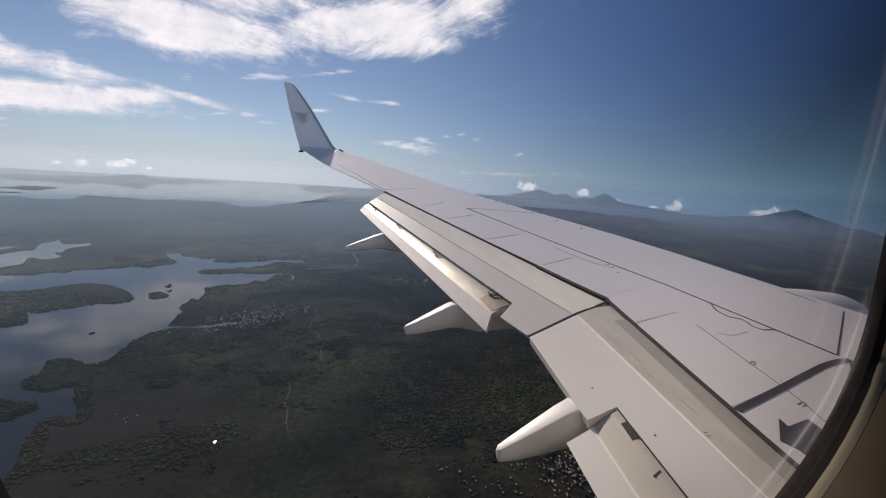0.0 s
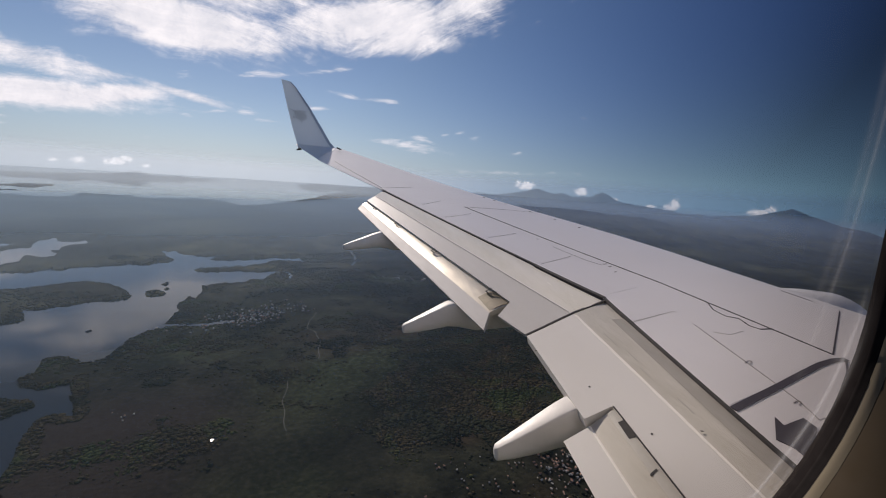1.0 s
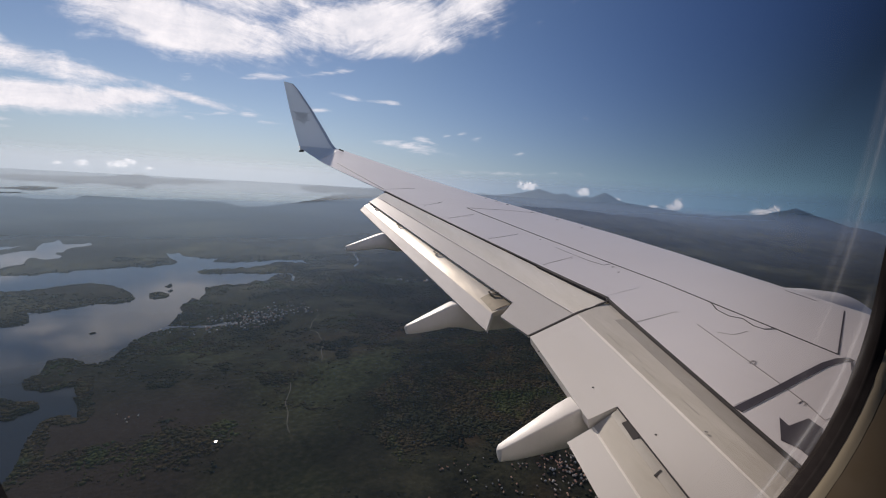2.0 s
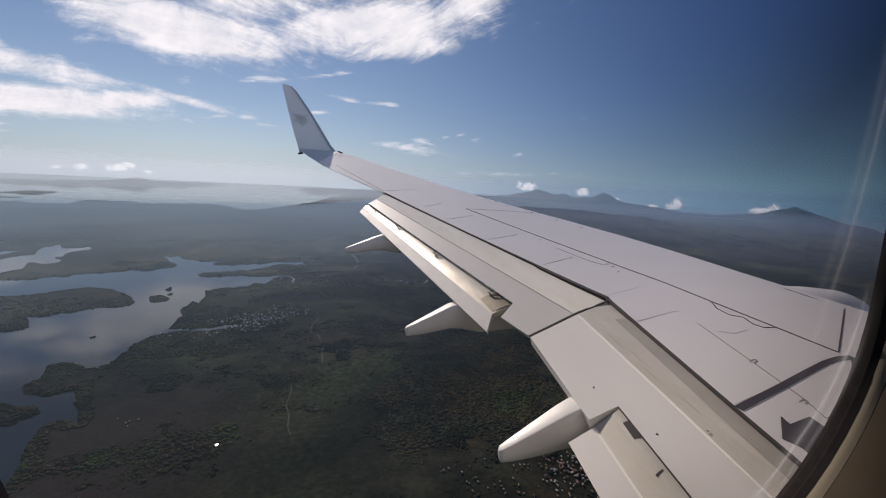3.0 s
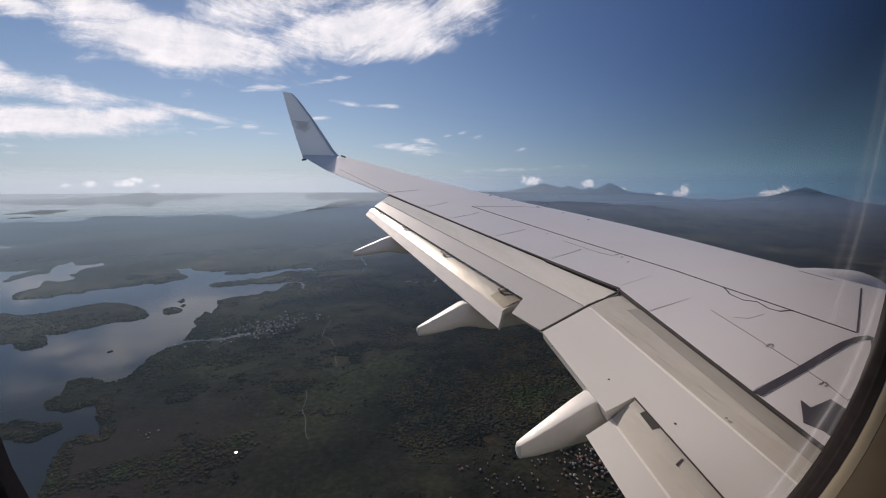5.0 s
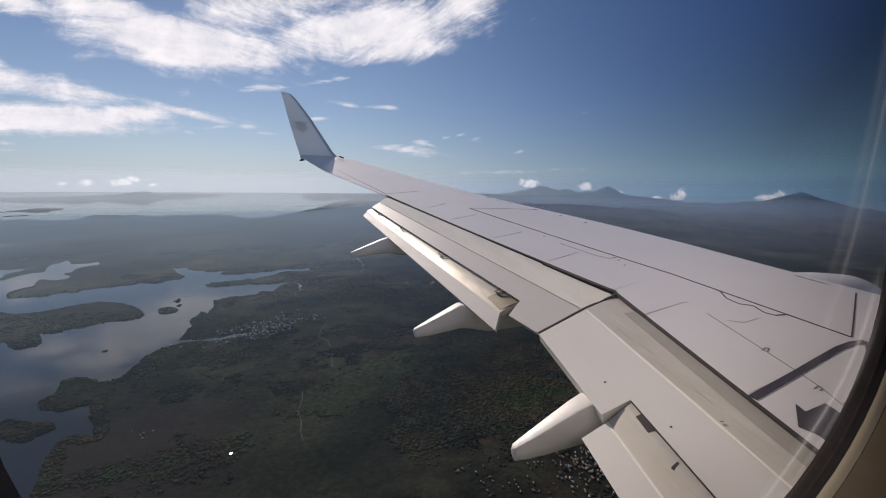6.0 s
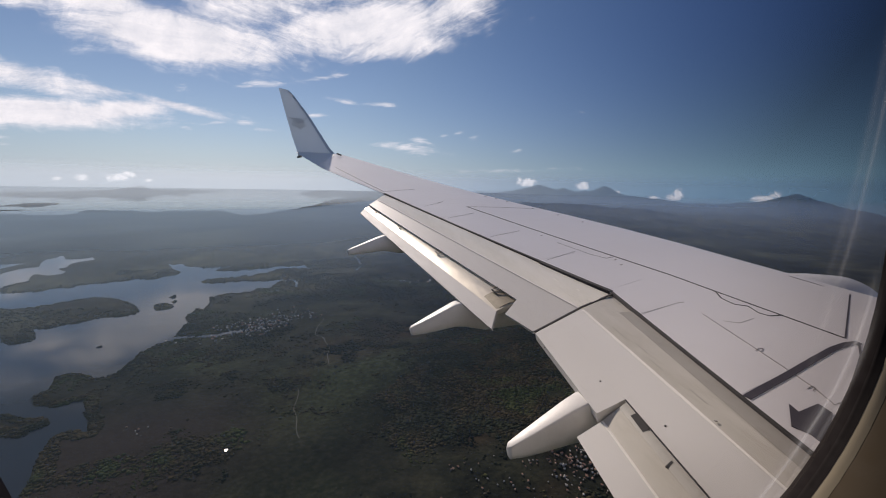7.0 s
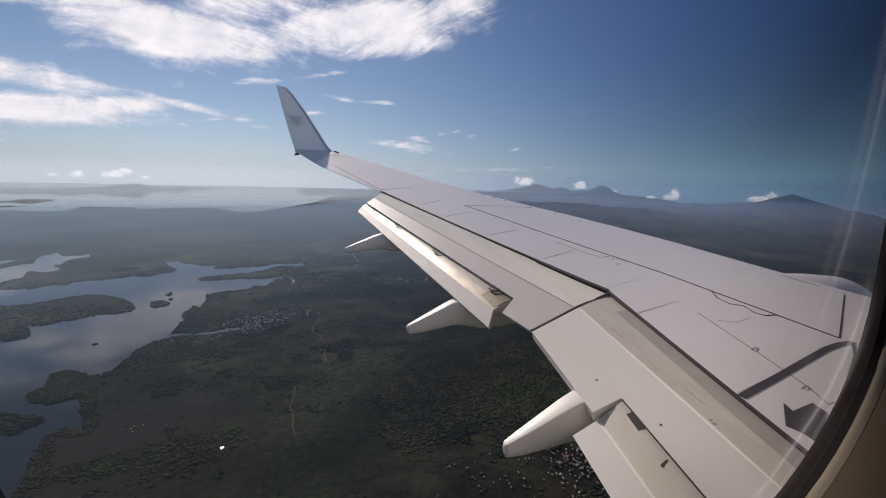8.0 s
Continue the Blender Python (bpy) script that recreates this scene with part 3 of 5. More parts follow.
strip("wavy_seal", [(5.081, 3.980), (4.945, 3.777), (4.949, 3.613), (5.081, 3.540), (5.027, 3.368), (5.086, 3.284), (5.280, 3.274)], 0.016, SEAL_DARK, label="dark wavy bead of sealant")
strip("panel_seam", [(4.280, 3.472), (4.131, 2.729), (4.057, 2.386), (3.995, 2.155), (3.911, 1.972), (3.992, 1.980)], 0.010, SEAM_GREY, lift=0.004)
strip("panel_seam", [(4.070, 6.070), (4.283, 5.473), (4.433, 5.270)], 0.006, SEAM_GREY)
strip("panel_seam", [(4.365, 3.290), (4.521, 3.218), (4.802, 3.270)], 0.003, STRIP_GREY, lift=0.003)
strip("panel_seam", [(7.022, 4.333), (7.131, 3.956)], 0.014, SEAL_DARK)
strip("panel_seam", [(7.176, 3.643), (5.401, 2.722)], 0.016, MARK_GREY)
strip("walkway_line", [(3.270, 2.201), (3.982, 2.360), (4.574, 2.500), (4.965, 2.589), (5.245, 2.627), (5.434, 2.621)], 0.058, MARK_GREY, lift=0.007, label="dark grey painted walkway border")
strip("walkway_line", [(5.434, 2.621), (5.108, 2.432), (4.549, 2.187)], 0.02, MARK_GREY, lift=0.007)
for pts in ([(4.091, 2.727), (4.181, 2.760), (4.216, 2.742), (4.12, 2.70)], [(3.922, 2.172), (4.007, 2.191), (4.013, 2.166), (3.94, 2.14)]):
    strip("panel_latch", pts, 0.005, SEAM_GREY, lift=0.005, label="small dark outlined latch")

# small fittings on the skin
for x, y in ((4.335, 9.60), (4.505, 9.356), (4.655, 9.062), (4.974, 8.453), (5.261, 7.891), (5.49, 7.332)):
    strip("vortex_tab", [(x - 0.03, y - 0.012), (x + 0.03, y + 0.012)], 0.02, SEAM_GREY, lift=0.010, thick=0.01, label="small grey tab near the leading edge")
for x, y, w in ((4.525, 5.308, 0.045), (4.533, 5.20, 0.03), (4.467, 4.996, 0.025), (4.007, 6.459, 0.02)):
    strip("skin_fitting", [(x - w, y), (x + w, y + 0.02)], 0.02, SEAM_GREY, label="small grey fitting on the skin")


def flat_mark(name, pts, material, lift, label):
    top = [on_wing(x, y, lift) for x, y in pts]
    n = len(pts)
    verts = top + [p - Vector((0, 0, 0.006)) for p in top]
    faces = [tuple(range(n)), tuple(reversed(range(n, 2 * n)))] + [((i + 1) % n, i, i + n, (i + 1) % n + n) for i in range(n)]
    return mesh_object(name, verts, faces, material, wing, label, smooth=False)


flat_mark("walkway_arrow", [(3.535, 2.062), (3.509, 1.975), (3.783, 2.009), (3.766, 1.900), (3.538, 1.785), (3.311, 1.714), (3.323, 1.782), (3.273, 1.874)],
          MARK_GREY, 0.007, "dark grey painted arrow")


# flaps: each is a run of spanwise edges, front to rear
def flap_panel(name, front, back, material, thick=0.05, parent=None, label="", sag=0.0):
    grid = []
    for i in range(17):
        a, b = between(*front, i / 16), between(*back, i / 16)
        grid.append([a.lerp(b, j / 6) + Vector((0, 0, sag * math.sin(math.pi * j / 6))) for j in range(7)])
    return slab(name, grid, (0.02, 0, -thick), material, parent or wing, label)


o0 = ((1.91, 9.62, -0.215), (3.68, 4.18, -1.275))
o1 = ((1.628, 9.208, -0.302), (3.021, 3.955, -1.346))
o2 = ((1.412, 9.017, -0.411), (2.489, 4.501, -1.343))
o3 = ((1.315, 9.010, -0.492), (2.242, 4.545, -1.481))
o4 = ((1.213, 8.886, -0.577), (2.082, 4.328, -1.622))
out_flap = flap_panel("outboard_flap", o0, o1, FLAP_NOSE, 0.10, label="lowered flap with a worn grey-beige nose", sag=0.026)
flap_panel("flap_skin", ((2.812, 4.738, -1.190), o1[1]), ((2.250, 4.326, -1.454), (2.372, 3.905, -1.533)), FLAP_PAINT, 0.035, out_flap)
flap_panel("flap_skin", (o1[0], (2.812, 4.738, -1.190)), o2, FLAP_PAINT, 0.035, out_flap, "white painted flap skin")
aft = flap_panel("aft_flap", ((1.43, 9.02, -0.44), (2.505, 4.50, -1.375)), o3, FLAP_METAL, 0.06, label="lowered aft flap with stained bare metal nose", sag=0.01)
nose = [[between(*e, f) for f in (0.925, 0.995)] for e in (((1.43, 9.02, -0.432), (2.505, 4.50, -1.367)), o3)]
flap_panel("stained_patch", (nose[0][0], nose[0][1]), (nose[1][0].lerp(nose[0][0], 0.12), nose[1][1].lerp(nose[0][1], 0.04)), STAIN_BROWN, 0.004, aft, "dark brown oily stain", sag=0.016)
flap_panel("aft_flap_skin", o3, o4, AFT_SKIN, 0.03, aft, "grey painted trailing skin")
i0 = ((3.67, 4.15, -1.275), (3.06, 0.9, -1.83))
i1 = ((3.001, 3.929, -1.337), (2.63, 0.87, -1.854))
in_flap = flap_panel("inboard_flap", i0, i1, FLAP_WORN, 0.10, label="lowered inboard flap with a worn grey-beige nose", sag=0.012)
flap_panel("flap_skin", ((3.001, 3.929, -1.337), (2.84, 2.60, -1.562)), ((2.356, 3.827, -1.525), (2.178, 2.579, -1.743)), FLAP_PAINT, 0.08, in_flap, "white painted flap skin")
flap_panel("flap_skin", ((2.84, 2.60, -1.562), (2.63, 0.87, -1.854)), ((2.446, 2.5875, -1.670), (2.166, 0.87, -1.978)), FLAP_PAINT, 0.08, in_flap)
flap_panel("front_band", ((3.585, 3.69, -1.347), (3.058, 0.88, -1.826)), ((3.344, 3.72, -1.347), (2.80, 0.87, -1.828)), BAND_GREY, 0.006, in_flap, "darker grey band along the nose", sag=0.006)
flap_panel("stained_patch", ((3.615, 4.115, -1.277), (3.60, 3.90, -1.310)), ((3.45, 4.10, -1.284), (3.415, 3.86, -1.326)), STRIP_GREY, 0.006, in_flap, "grey rubbed stain")
aft_in = flap_panel("aft_flap", ((2.455, 2.565, -1.684), (2.175, 0.87, -1.992)), ((2.213, 2.553, -1.797), (1.929, 0.87, -2.103)), FLAP_WORN, 0.06, label="lowered inboard aft flap, stained nose", sag=0.008)
flap_panel("aft_flap_skin", ((2.213, 2.553, -1.797), (1.929, 0.87, -2.103)), ((1.983, 2.55, -1.889), (1.709, 0.87, -2.19)), FLAP_PAINT, 0.03, aft_in, "white painted trailing skin")


flap_panel("front_band", ((2.456, 2.562, -1.679), (2.176, 0.875, -1.987)), ((2.372, 2.556, -1.713), (2.092, 0.875, -2.020)), STRIP_GREY, 0.008, aft_in, "darker grey band along the nose", sag=0.006)


def bar(name, a, b, width, height, material, parent, label="", lift=0.0):
    """A straight bar from a to b, bevelled by a narrower top."""
    a, b = Vector(a) + Vector((0, 0, lift)), Vector(b) + Vector((0, 0, lift))
    d = (b - a).normalized()
    side = d.cross(Vector((0, 0, 1))).normalized()
    up = side.cross(d)
    verts = []
    for p in (a, b):
        for w, h in ((-1, 0), (1, 0), (0.8, 1), (-0.8, 1)):
            verts.append(p + side * w * width / 2 + up * h * height)
    faces = [(0, 1, 2, 3), (7, 6, 5, 4), (0, 4, 5, 1), (1, 5, 6, 2), (2, 6, 7, 3), (3, 7, 4, 0)]
    return mesh_object(name, verts, faces, material, parent, label, smooth=False)


# a pale bar painted as the highlight along each crease, faint joints and fasteners
bar("crease_highlight", (3.001, 3.90, -1.342), (2.63, 0.87, -1.857), 0.036, 0.0010, HIGHLIGHT_PAINT, in_flap, "pale painted highlight along the crease", lift=0.002)
bar("crease_highlight", (1.632, 9.19, -0.304), (3.018, 3.97, -1.345), 0.050, 0.0008, HIGHLIGHT_PAINT, out_flap, "pale painted highlight along the crease", lift=0.002)
bar("crease_highlight", (2.213, 2.55, -1.797), (1.93, 0.875, -2.103), 0.022, 0.0025, HIGHLIGHT_PAINT, aft_in, "pale painted highlight along the crease", lift=0.002)
bar("flap_joint", (2.731, 3.604, -1.456), (2.584, 2.844, -1.600), 0.003, 0.002, STRIP_GREY, in_flap)
for p in ((2.424, 2.86, -1.641), (2.496, 2.226, -1.708), (2.30, 3.55, -1.58), (2.70, 3.1, -1.545)):
    bar("fastener", p, (p[0] + 0.012, p[1] + 0.004, p[2] + 0.003), 0.014, 0.005, SEAL_DARK, in_flap, lift=0.002)
bar("fastener", (2.80, 2.085, -1.640), (2.818, 2.078, -1.640), 0.010, 0.006, SEAM_GREY, in_flap, lift=0.004)

for f0, f1, out in ((0.16, 0.24, 0.10), (0.27, 0.33, 0.14), (0.36, 0.41, 0.09), (0.50, 0.56, 0.13)):
    a, b = between(i1[0], i1[1], f0), between(i1[0], i1[1], f1)
    lift_in = Vector((out, 0.03, 0.0125))
    bar("dirt_streak", a + lift_in, b + lift_in, 0.012, 0.0012, STRIP_GREY, in_flap, "thin grey dirt streak", lift=0.008)

# dark gaps between the flap pieces, hinge brackets on the aft flap
bar("flap_gap", (1.425, 9.00, -0.415), (2.50, 4.50, -1.352), 0.018, 0.003, SEAL_DARK, aft, "dark slot ahead of the aft flap")
bar("flap_gap", (2.450, 2.58, -1.671), (2.170, 0.87, -1.980), 0.012, 0.006, SEAL_DARK, aft_in, "dark slot ahead of the aft flap")
for a, b in zip(((2.370, 3.86, -1.530), (2.60, 3.90, -1.465), (2.85, 3.945, -1.392), (3.05, 3.98, -1.335), (3.35, 4.07, -1.296)),
                ((2.60, 3.90, -1.465), (2.85, 3.945, -1.392), (3.05, 3.98, -1.335), (3.35, 4.07, -1.296), (3.62, 4.15, -1.255))):
    bar("flap_joint", a, b, 0.028, 0.012, SEAL_DARK, in_flap, "dark joint between the flaps")
N2, N3 = (Vector((1.412, 9.017, -0.411)), Vector((2.489, 4.501, -1.343))), (Vector((1.315, 9.010, -0.492)), Vector((2.242, 4.545, -1.481)))
for f in (0.0825, 0.323, 0.6195, 0.931):
    p, q = N2[0].lerp(N2[1], f), N3[0].lerp(N3[1], f)
    rearward, spanwise = (q - p), (N2[1] - N2[0]).normalized() * 0.05
    back_ = rearward * 0.30
    hook = bar("hinge_bracket", p - spanwise, p - spanwise + back_, 0.022, 0.003, SEAL_DARK, aft, "dark open hinge bracket", lift=0.007)
    bar("bracket_arm", p + spanwise, p + spanwise + back_, 0.022, 0.003, SEAL_DARK, hook, lift=0.007)
    bar("bracket_bridge", p - spanwise * 1.12 + back_, p + spanwise * 1.12 + back_, 0.026, 0.003, SEAL_DARK, hook, lift=0.007)


def on_aft(x, y, lift):
    """A point on the inboard aft flap's nose."""
    front = 2.455 - (2.565 - y) * 0.1652
    return Vector((x, y, -1.684 - (2.565 - y) * 0.1817 - (front - x) * 0.467 + lift))


slab("access_slot", [[on_aft(2.380, 2.440, 0.016), on_aft(2.424, 2.430, 0.016)], [on_aft(2.346, 2.275, 0.016), on_aft(2.392, 2.265, 0.016)]],
     (0, 0, -0.008), SEAL_DARK, aft_in, "dark open access slot")
slab("drain_slot", [[on_aft(2.270, 1.990, 0.016), on_aft(2.325, 1.996, 0.016)], [on_aft(2.270, 1.974, 0.016), on_aft(2.325, 1.980, 0.016)]],
     (0, 0, -0.008), SEAL_DARK, aft_in, "small dark slot")


FAIRING_HALF = ((0.62, 1.0), (0.70, 0.97), (0.76, 0.90), (0.80, 0.78), (0.92, 0.30), (0.97, -0.15), (0.90, -0.60), (0.62, -0.90), (0.22, -1.0))
FAIRING_SECTION = FAIRING_HALF + tuple((-a, b) for a, b in reversed(FAIRING_HALF))


def fairing(y, tip_x, tip_z, top_x, top_z, front_x, front_z, half, deep, label):
    """A canoe-shaped fairing below the flap: sections along its length from the rear tip forward."""
    rings, sides = [], len(FAIRING_SECTION)
    for i in range(15):
        f = i / 14
        grow = min(1.0, (0.27 + 0.73 * (f / 0.5) ** 0.85) if f < 0.5 else 1.0)
        x = tip_x + (front_x - tip_x) * f
        z = np.interp(x, (tip_x, top_x, front_x), (tip_z, top_z, front_z))
        h, w = deep * grow, half * grow
        ring = []
        for cx, cz in FAIRING_SECTION:
            ring.append((x, y + w * cx, z - h * 0.5 + h * 0.5 * cz))
        rings.append(ring)
    n = sides
    verts = [p for r in rings for p in r]
    faces = [(i * n + k, i * n + (k + 1) % n, (i + 1) * n + (k + 1) % n, (i + 1) * n + k) for i in range(14) for k in range(n)]
    nose = len(verts)
    verts.append((tip_x - 0.03, y, tip_z - deep * 0.06))
    faces += [(nose, (k + 1) % n, k) for k in range(n)] + [tuple((14 * n + k) for k in range(n))]
    return mesh_object("flap_track_fairing", verts, faces, FAIRING_PAINT, wing, label)


fairing(2.80, 1.545, -2.02, 2.18, -1.72, 3.4, -1.66, 0.17, 0.44, "white canoe-shaped fairing under the inboard flap")
fairing(5.06, 1.32, -1.76, 1.94, -1.47, 3.3, -1.40, 0.16, 0.43, "white canoe-shaped fairing under the outboard flap")
fairing(7.58, 0.82, -1.13, 1.42, -0.89, 2.6, -0.83, 0.14, 0.34, "white canoe-shaped fairing under the outboard flap")


# winglet: chord sections from the wing tip up to the top
WINGLET = ((0.42, 13.9, 0.0, 1.90, 0.0, 0.13), (0.10, 14.9, 0.0, 1.36, 0.0, 0.10), (0.06, 15.18, 0.90, 1.26, 0.99, 0.10), (0.02, 15.33, 1.10, 1.08, 1.20, 0.085),
           (-0.12, 15.46, 1.58, 0.86, 1.58, 0.075), (-0.30, 15.66, 2.30, 0.42, 2.30, 0.055), (-0.44, 15.84, 2.92, -0.02, 2.92, 0.04), (-0.49, 15.90, 3.15, -0.20, 3.10, 0.03))


def winglet():
    rings = []
    for xa, y, za, xb, zb, th in WINGLET[2:]:
        ring = []
        lean = min(1.0, max(0.0, (za - 0.9) / 0.5))
        side = Vector((0, -0.5 - 0.5 * lean, 0.5 - 0.35 * lean)).normalized()
        for f, t in ((0, 0.02), (0.25, 0.65), (0.55, 1.0), (0.85, 0.7), (0.97, 0.25), (1, 0.0), (0.97, -0.2), (0.85, -0.5), (0.55, -0.7), (0.25, -0.4)):
            p = Vector((xa + (xb - xa) * f, y, za + (zb - za) * f))
            ring.append(p + side * t * th * 0.6)
        rings.append(ring)
    n = len(rings[0])
    verts = [p for r in rings for p in r]
    faces = [(i * n + k, i * n + (k + 1) % n, (i + 1) * n + (k + 1) % n, (i + 1) * n + k) for i in range(len(rings) - 1) for k in range(n)]
    faces += [tuple(range(n)), tuple((len(rings) - 1) * n + k for k in range(n))]
    ob = mesh_object("winglet", verts, faces, WINGLET_PAINT, wing, "pale blue-grey upturned winglet")
    bm = bmesh.new()
    bm.from_mesh(ob.data)
    bmesh.ops.recalc_face_normals(bm, faces=bm.faces)
    bm.to_mesh(ob.data)
    bm.free()
    return ob


tip = winglet()
# the blue-grey paint runs down onto the wing tip
flat_mark("tip_paint", [(0.56, 13.1), (0.30, 13.9), (0.00, 15.12), (1.18, 15.12), (1.26, 14.85)], WINGLET_PAINT, 0.006, "blue-grey painted wing tip")
winglet_edge = []
for xa, y, za, xb, zb, th in WINGLET[2:]:
    winglet_edge.append([Vector((xb - 0.10 * (xb - xa), y - 0.035 - 0.3 * th, zb)), Vector((xb + 0.004, y - 0.012, zb + 0.004))])
slab("leading_edge", winglet_edge, (0, 0.006, 0), STRIP_BLUE, tip, "darker blue-grey leading edge")
bar("position_light", (0.03, 15.22, 0.84), (0.17, 15.18, 0.865), 0.06, 0.05, SEAL_DARK, tip, "small dark lamp housing")
bar("static_wick", (1.38, 14.55, 0.925), (1.27, 14.75, 0.985), 0.04, 0.04, SEAL_DARK, wing, "small dark fence")


def emblem():
    """Plain crossing loops in thin dark lines on the winglet's inner face."""
    strands = []
    for k in range(4):
        a = -0.30 + 0.13 * k
        strands.append([(a, 0.17), (a + 0.10, 0.06), (a + 0.26, -0.10), (a * 0.3 + 0.12, -0.30 + 0.05 * k)])
        strands.append([(0.34 - 0.13 * k, 0.17), (0.22 - 0.13 * k, 0.05), (0.06 - 0.13 * k, -0.12), (-0.02 - 0.04 * k, -0.24 + 0.04 * k)])
    strands.append([(-0.42, 0.19), (-0.16, 0.10), (0.08, -0.06)])
    strands.append([(0.50, 0.20), (0.26, 0.11), (0.02, -0.04)])
    for pts in strands:
        cu = bpy.data.curves.new("emblem_line", "CURVE")
        cu.dimensions, cu.bevel_depth, cu.resolution_u = "3D", 0.0045, 5
        sp = cu.splines.new("BEZIER")
        sp.bezier_points.add(len(pts) - 1)
        for bp, (a, b) in zip(sp.bezier_points, pts):
            z = 2.02 + b * 0.85
            bp.co = (0.10 + a * 0.62 - (z - 2.0) * 0.2, 15.46 + (z - 1.58) * 0.27 - 0.066, z)
            bp.handle_left_type = bp.handle_right_type = "AUTO"
        me = bpy.data.meshes.new_from_object(bpy.data.objects.new("emblem_line", cu))
        me.materials.clear()
        me.materials.append(SEAM_GREY)
        ob = new("emblem_line", me)
        ob.parent = tip


emblem()


# engine nacelle, seen over the leading edge
def nacelle():
    profile = ((7.0, 0.70), (7.4, 0.95), (8.0, 1.06), (9.0, 1.10), (10.2, 1.04), (10.9, 0.97), (11.15, 0.86), (11.0, 0.80), (10.4, 0.78))
    sides, rings = 40, []
    for x, r in profile:
        rings.append([(x - 1.0, 5.2 + r * math.cos(2 * math.pi * k / sides), NAC_Z + r * math.sin(2 * math.pi * k / sides)) for k in range(sides)])
    verts = [p for r in rings for p in r]
    n = sides
    faces = [(i * n + k, (i + 1) * n + k, (i + 1) * n + (k + 1) % n, i * n + (k + 1) % n) for i in range(len(rings) - 1) for k in range(n)]
    faces.append(tuple(range(n)))
    faces.append(tuple(reversed([(len(rings) - 1) * n + k for k in range(n)])))
    return mesh_object("engine_nacelle", verts, faces, NACELLE_PAINT, wing, "smooth white engine cowling ahead of the wing")


NAC_Z = -2.54
nacelle()

# ---- cabin window ----
OPEN_X, OPEN_Z, HALF_W, HALF_H, CORNER = 0.0800, 0.040, 0.142, 0.186, 0.112
window = tagged(new("window_1"), "oval cabin window with dark gasket and tan bezel", "window", kind="structure")


def rounded(offset, n=64):
    hw, hh, r = HALF_W + offset, HALF_H + offset, CORNER + offset
    pts = []
    for cx, cz, a0 in ((hw - r, hh - r, 0), (-hw + r, hh - r, 90), (-hw + r, -hh + r, 180), (hw - r, -hh + r, 270)):
        for i in range(n // 4):
            a = radians(a0 + 90 * i / (n // 4 - 1))
            pts.append((OPEN_X + cx + r * math.cos(a), OPEN_Z + cz + r * math.sin(a)))
    return pts


def ring_loft(name, profile, material, label=""):
    """A ring round the opening; profile: outward offset and y, from one edge to the other."""
    rings = [[(x, y, z) for x, z in rounded(o)] for o, y in profile]
    n = len(rings[0])
    verts = [p for r in rings for p in r]
    faces = [(i * n + k, i * n + (k + 1) % n, (i + 1) * n + (k + 1) % n, (i + 1) * n + k) for i in range(len(rings) - 1) for k in range(n)]
    return mesh_object(name, verts, faces, material, window, label)


ring_loft("gasket", ((0.0, 0.1045), (0.0, 0.1005), (0.0003, 0.0996), (0.0006, 0.0985), (0.0009, 0.0975)), GASKET, "dark rubber window gasket")
# bezel lip coloured far paler to paint the light it catches
ring_loft("lit_lip", ((0.0009, 0.0977), (0.0011, 0.0968), (0.0013, 0.0960), (0.0016, 0.0951), (0.0020, 0.0940)), LIT_LIP, "bezel lip painted pale as if sunlit")
ring_loft("window_frame", ((0.0020, 0.0942), (0.0040, 0.0850), (0.0080, 0.0760), (0.0120, 0.0650), (0.020, 0.0580), (0.034, 0.0556), (0.052, 0.055)), BEZEL, "tan plastic window bezel")
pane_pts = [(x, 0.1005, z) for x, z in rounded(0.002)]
pane = mesh_object("window_pane", pane_pts, [tuple(range(len(pane_pts)))], PANE, window, "clear acrylic pane with painted reflections and a darkened rim", smooth=False)
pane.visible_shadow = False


def cabin_wall():
    """The wall panel round the window, a thick ring with an inner and an outer face."""
    inner = [(x, 0.055, z) for x, z in rounded(0.050)]
    n = len(inner)
    box = []
    for x, y, z in inner:
        dx, dz = x - OPEN_X, z - OPEN_Z
        k = min(0.255 / max(abs(dx), 1e-6), 0.42 / max(abs(dz), 1e-6))
        box.append((OPEN_X + dx * k, 0.055, OPEN_Z + dz * k))
    verts = list(inner) + box + [(x, 0.104, z) for x, y, z in box] + [(x, 0.104, z) for x, z in rounded(0.0025)]
    faces = []
    for a, b in ((0, 1), (1, 2), (2, 3)):
        faces += [(a * n + k, a * n + (k + 1) % n, b * n + (k + 1) % n, b * n + k) for k in range(n)]
    return tagged(mesh_object("wall_cabin", verts, faces, CABIN_LINING), "beige cabin side wall round the window", "wall", kind="structure")


cabin_wall()


def block(name, lo, hi, label, material=CABIN_LINING):
    v = [(x, y, z) for x in (lo[0], hi[0]) for y in (lo[1], hi[1]) for z in (lo[2], hi[2])]
    f = [(0, 1, 3, 2), (4, 6, 7, 5), (0, 4, 5, 1), (0, 2, 6, 4), (1, 5, 7, 3), (2, 3, 7, 6)]
    return tagged(mesh_object(name, v, f, material, smooth=False), label, "wall", kind="structure")


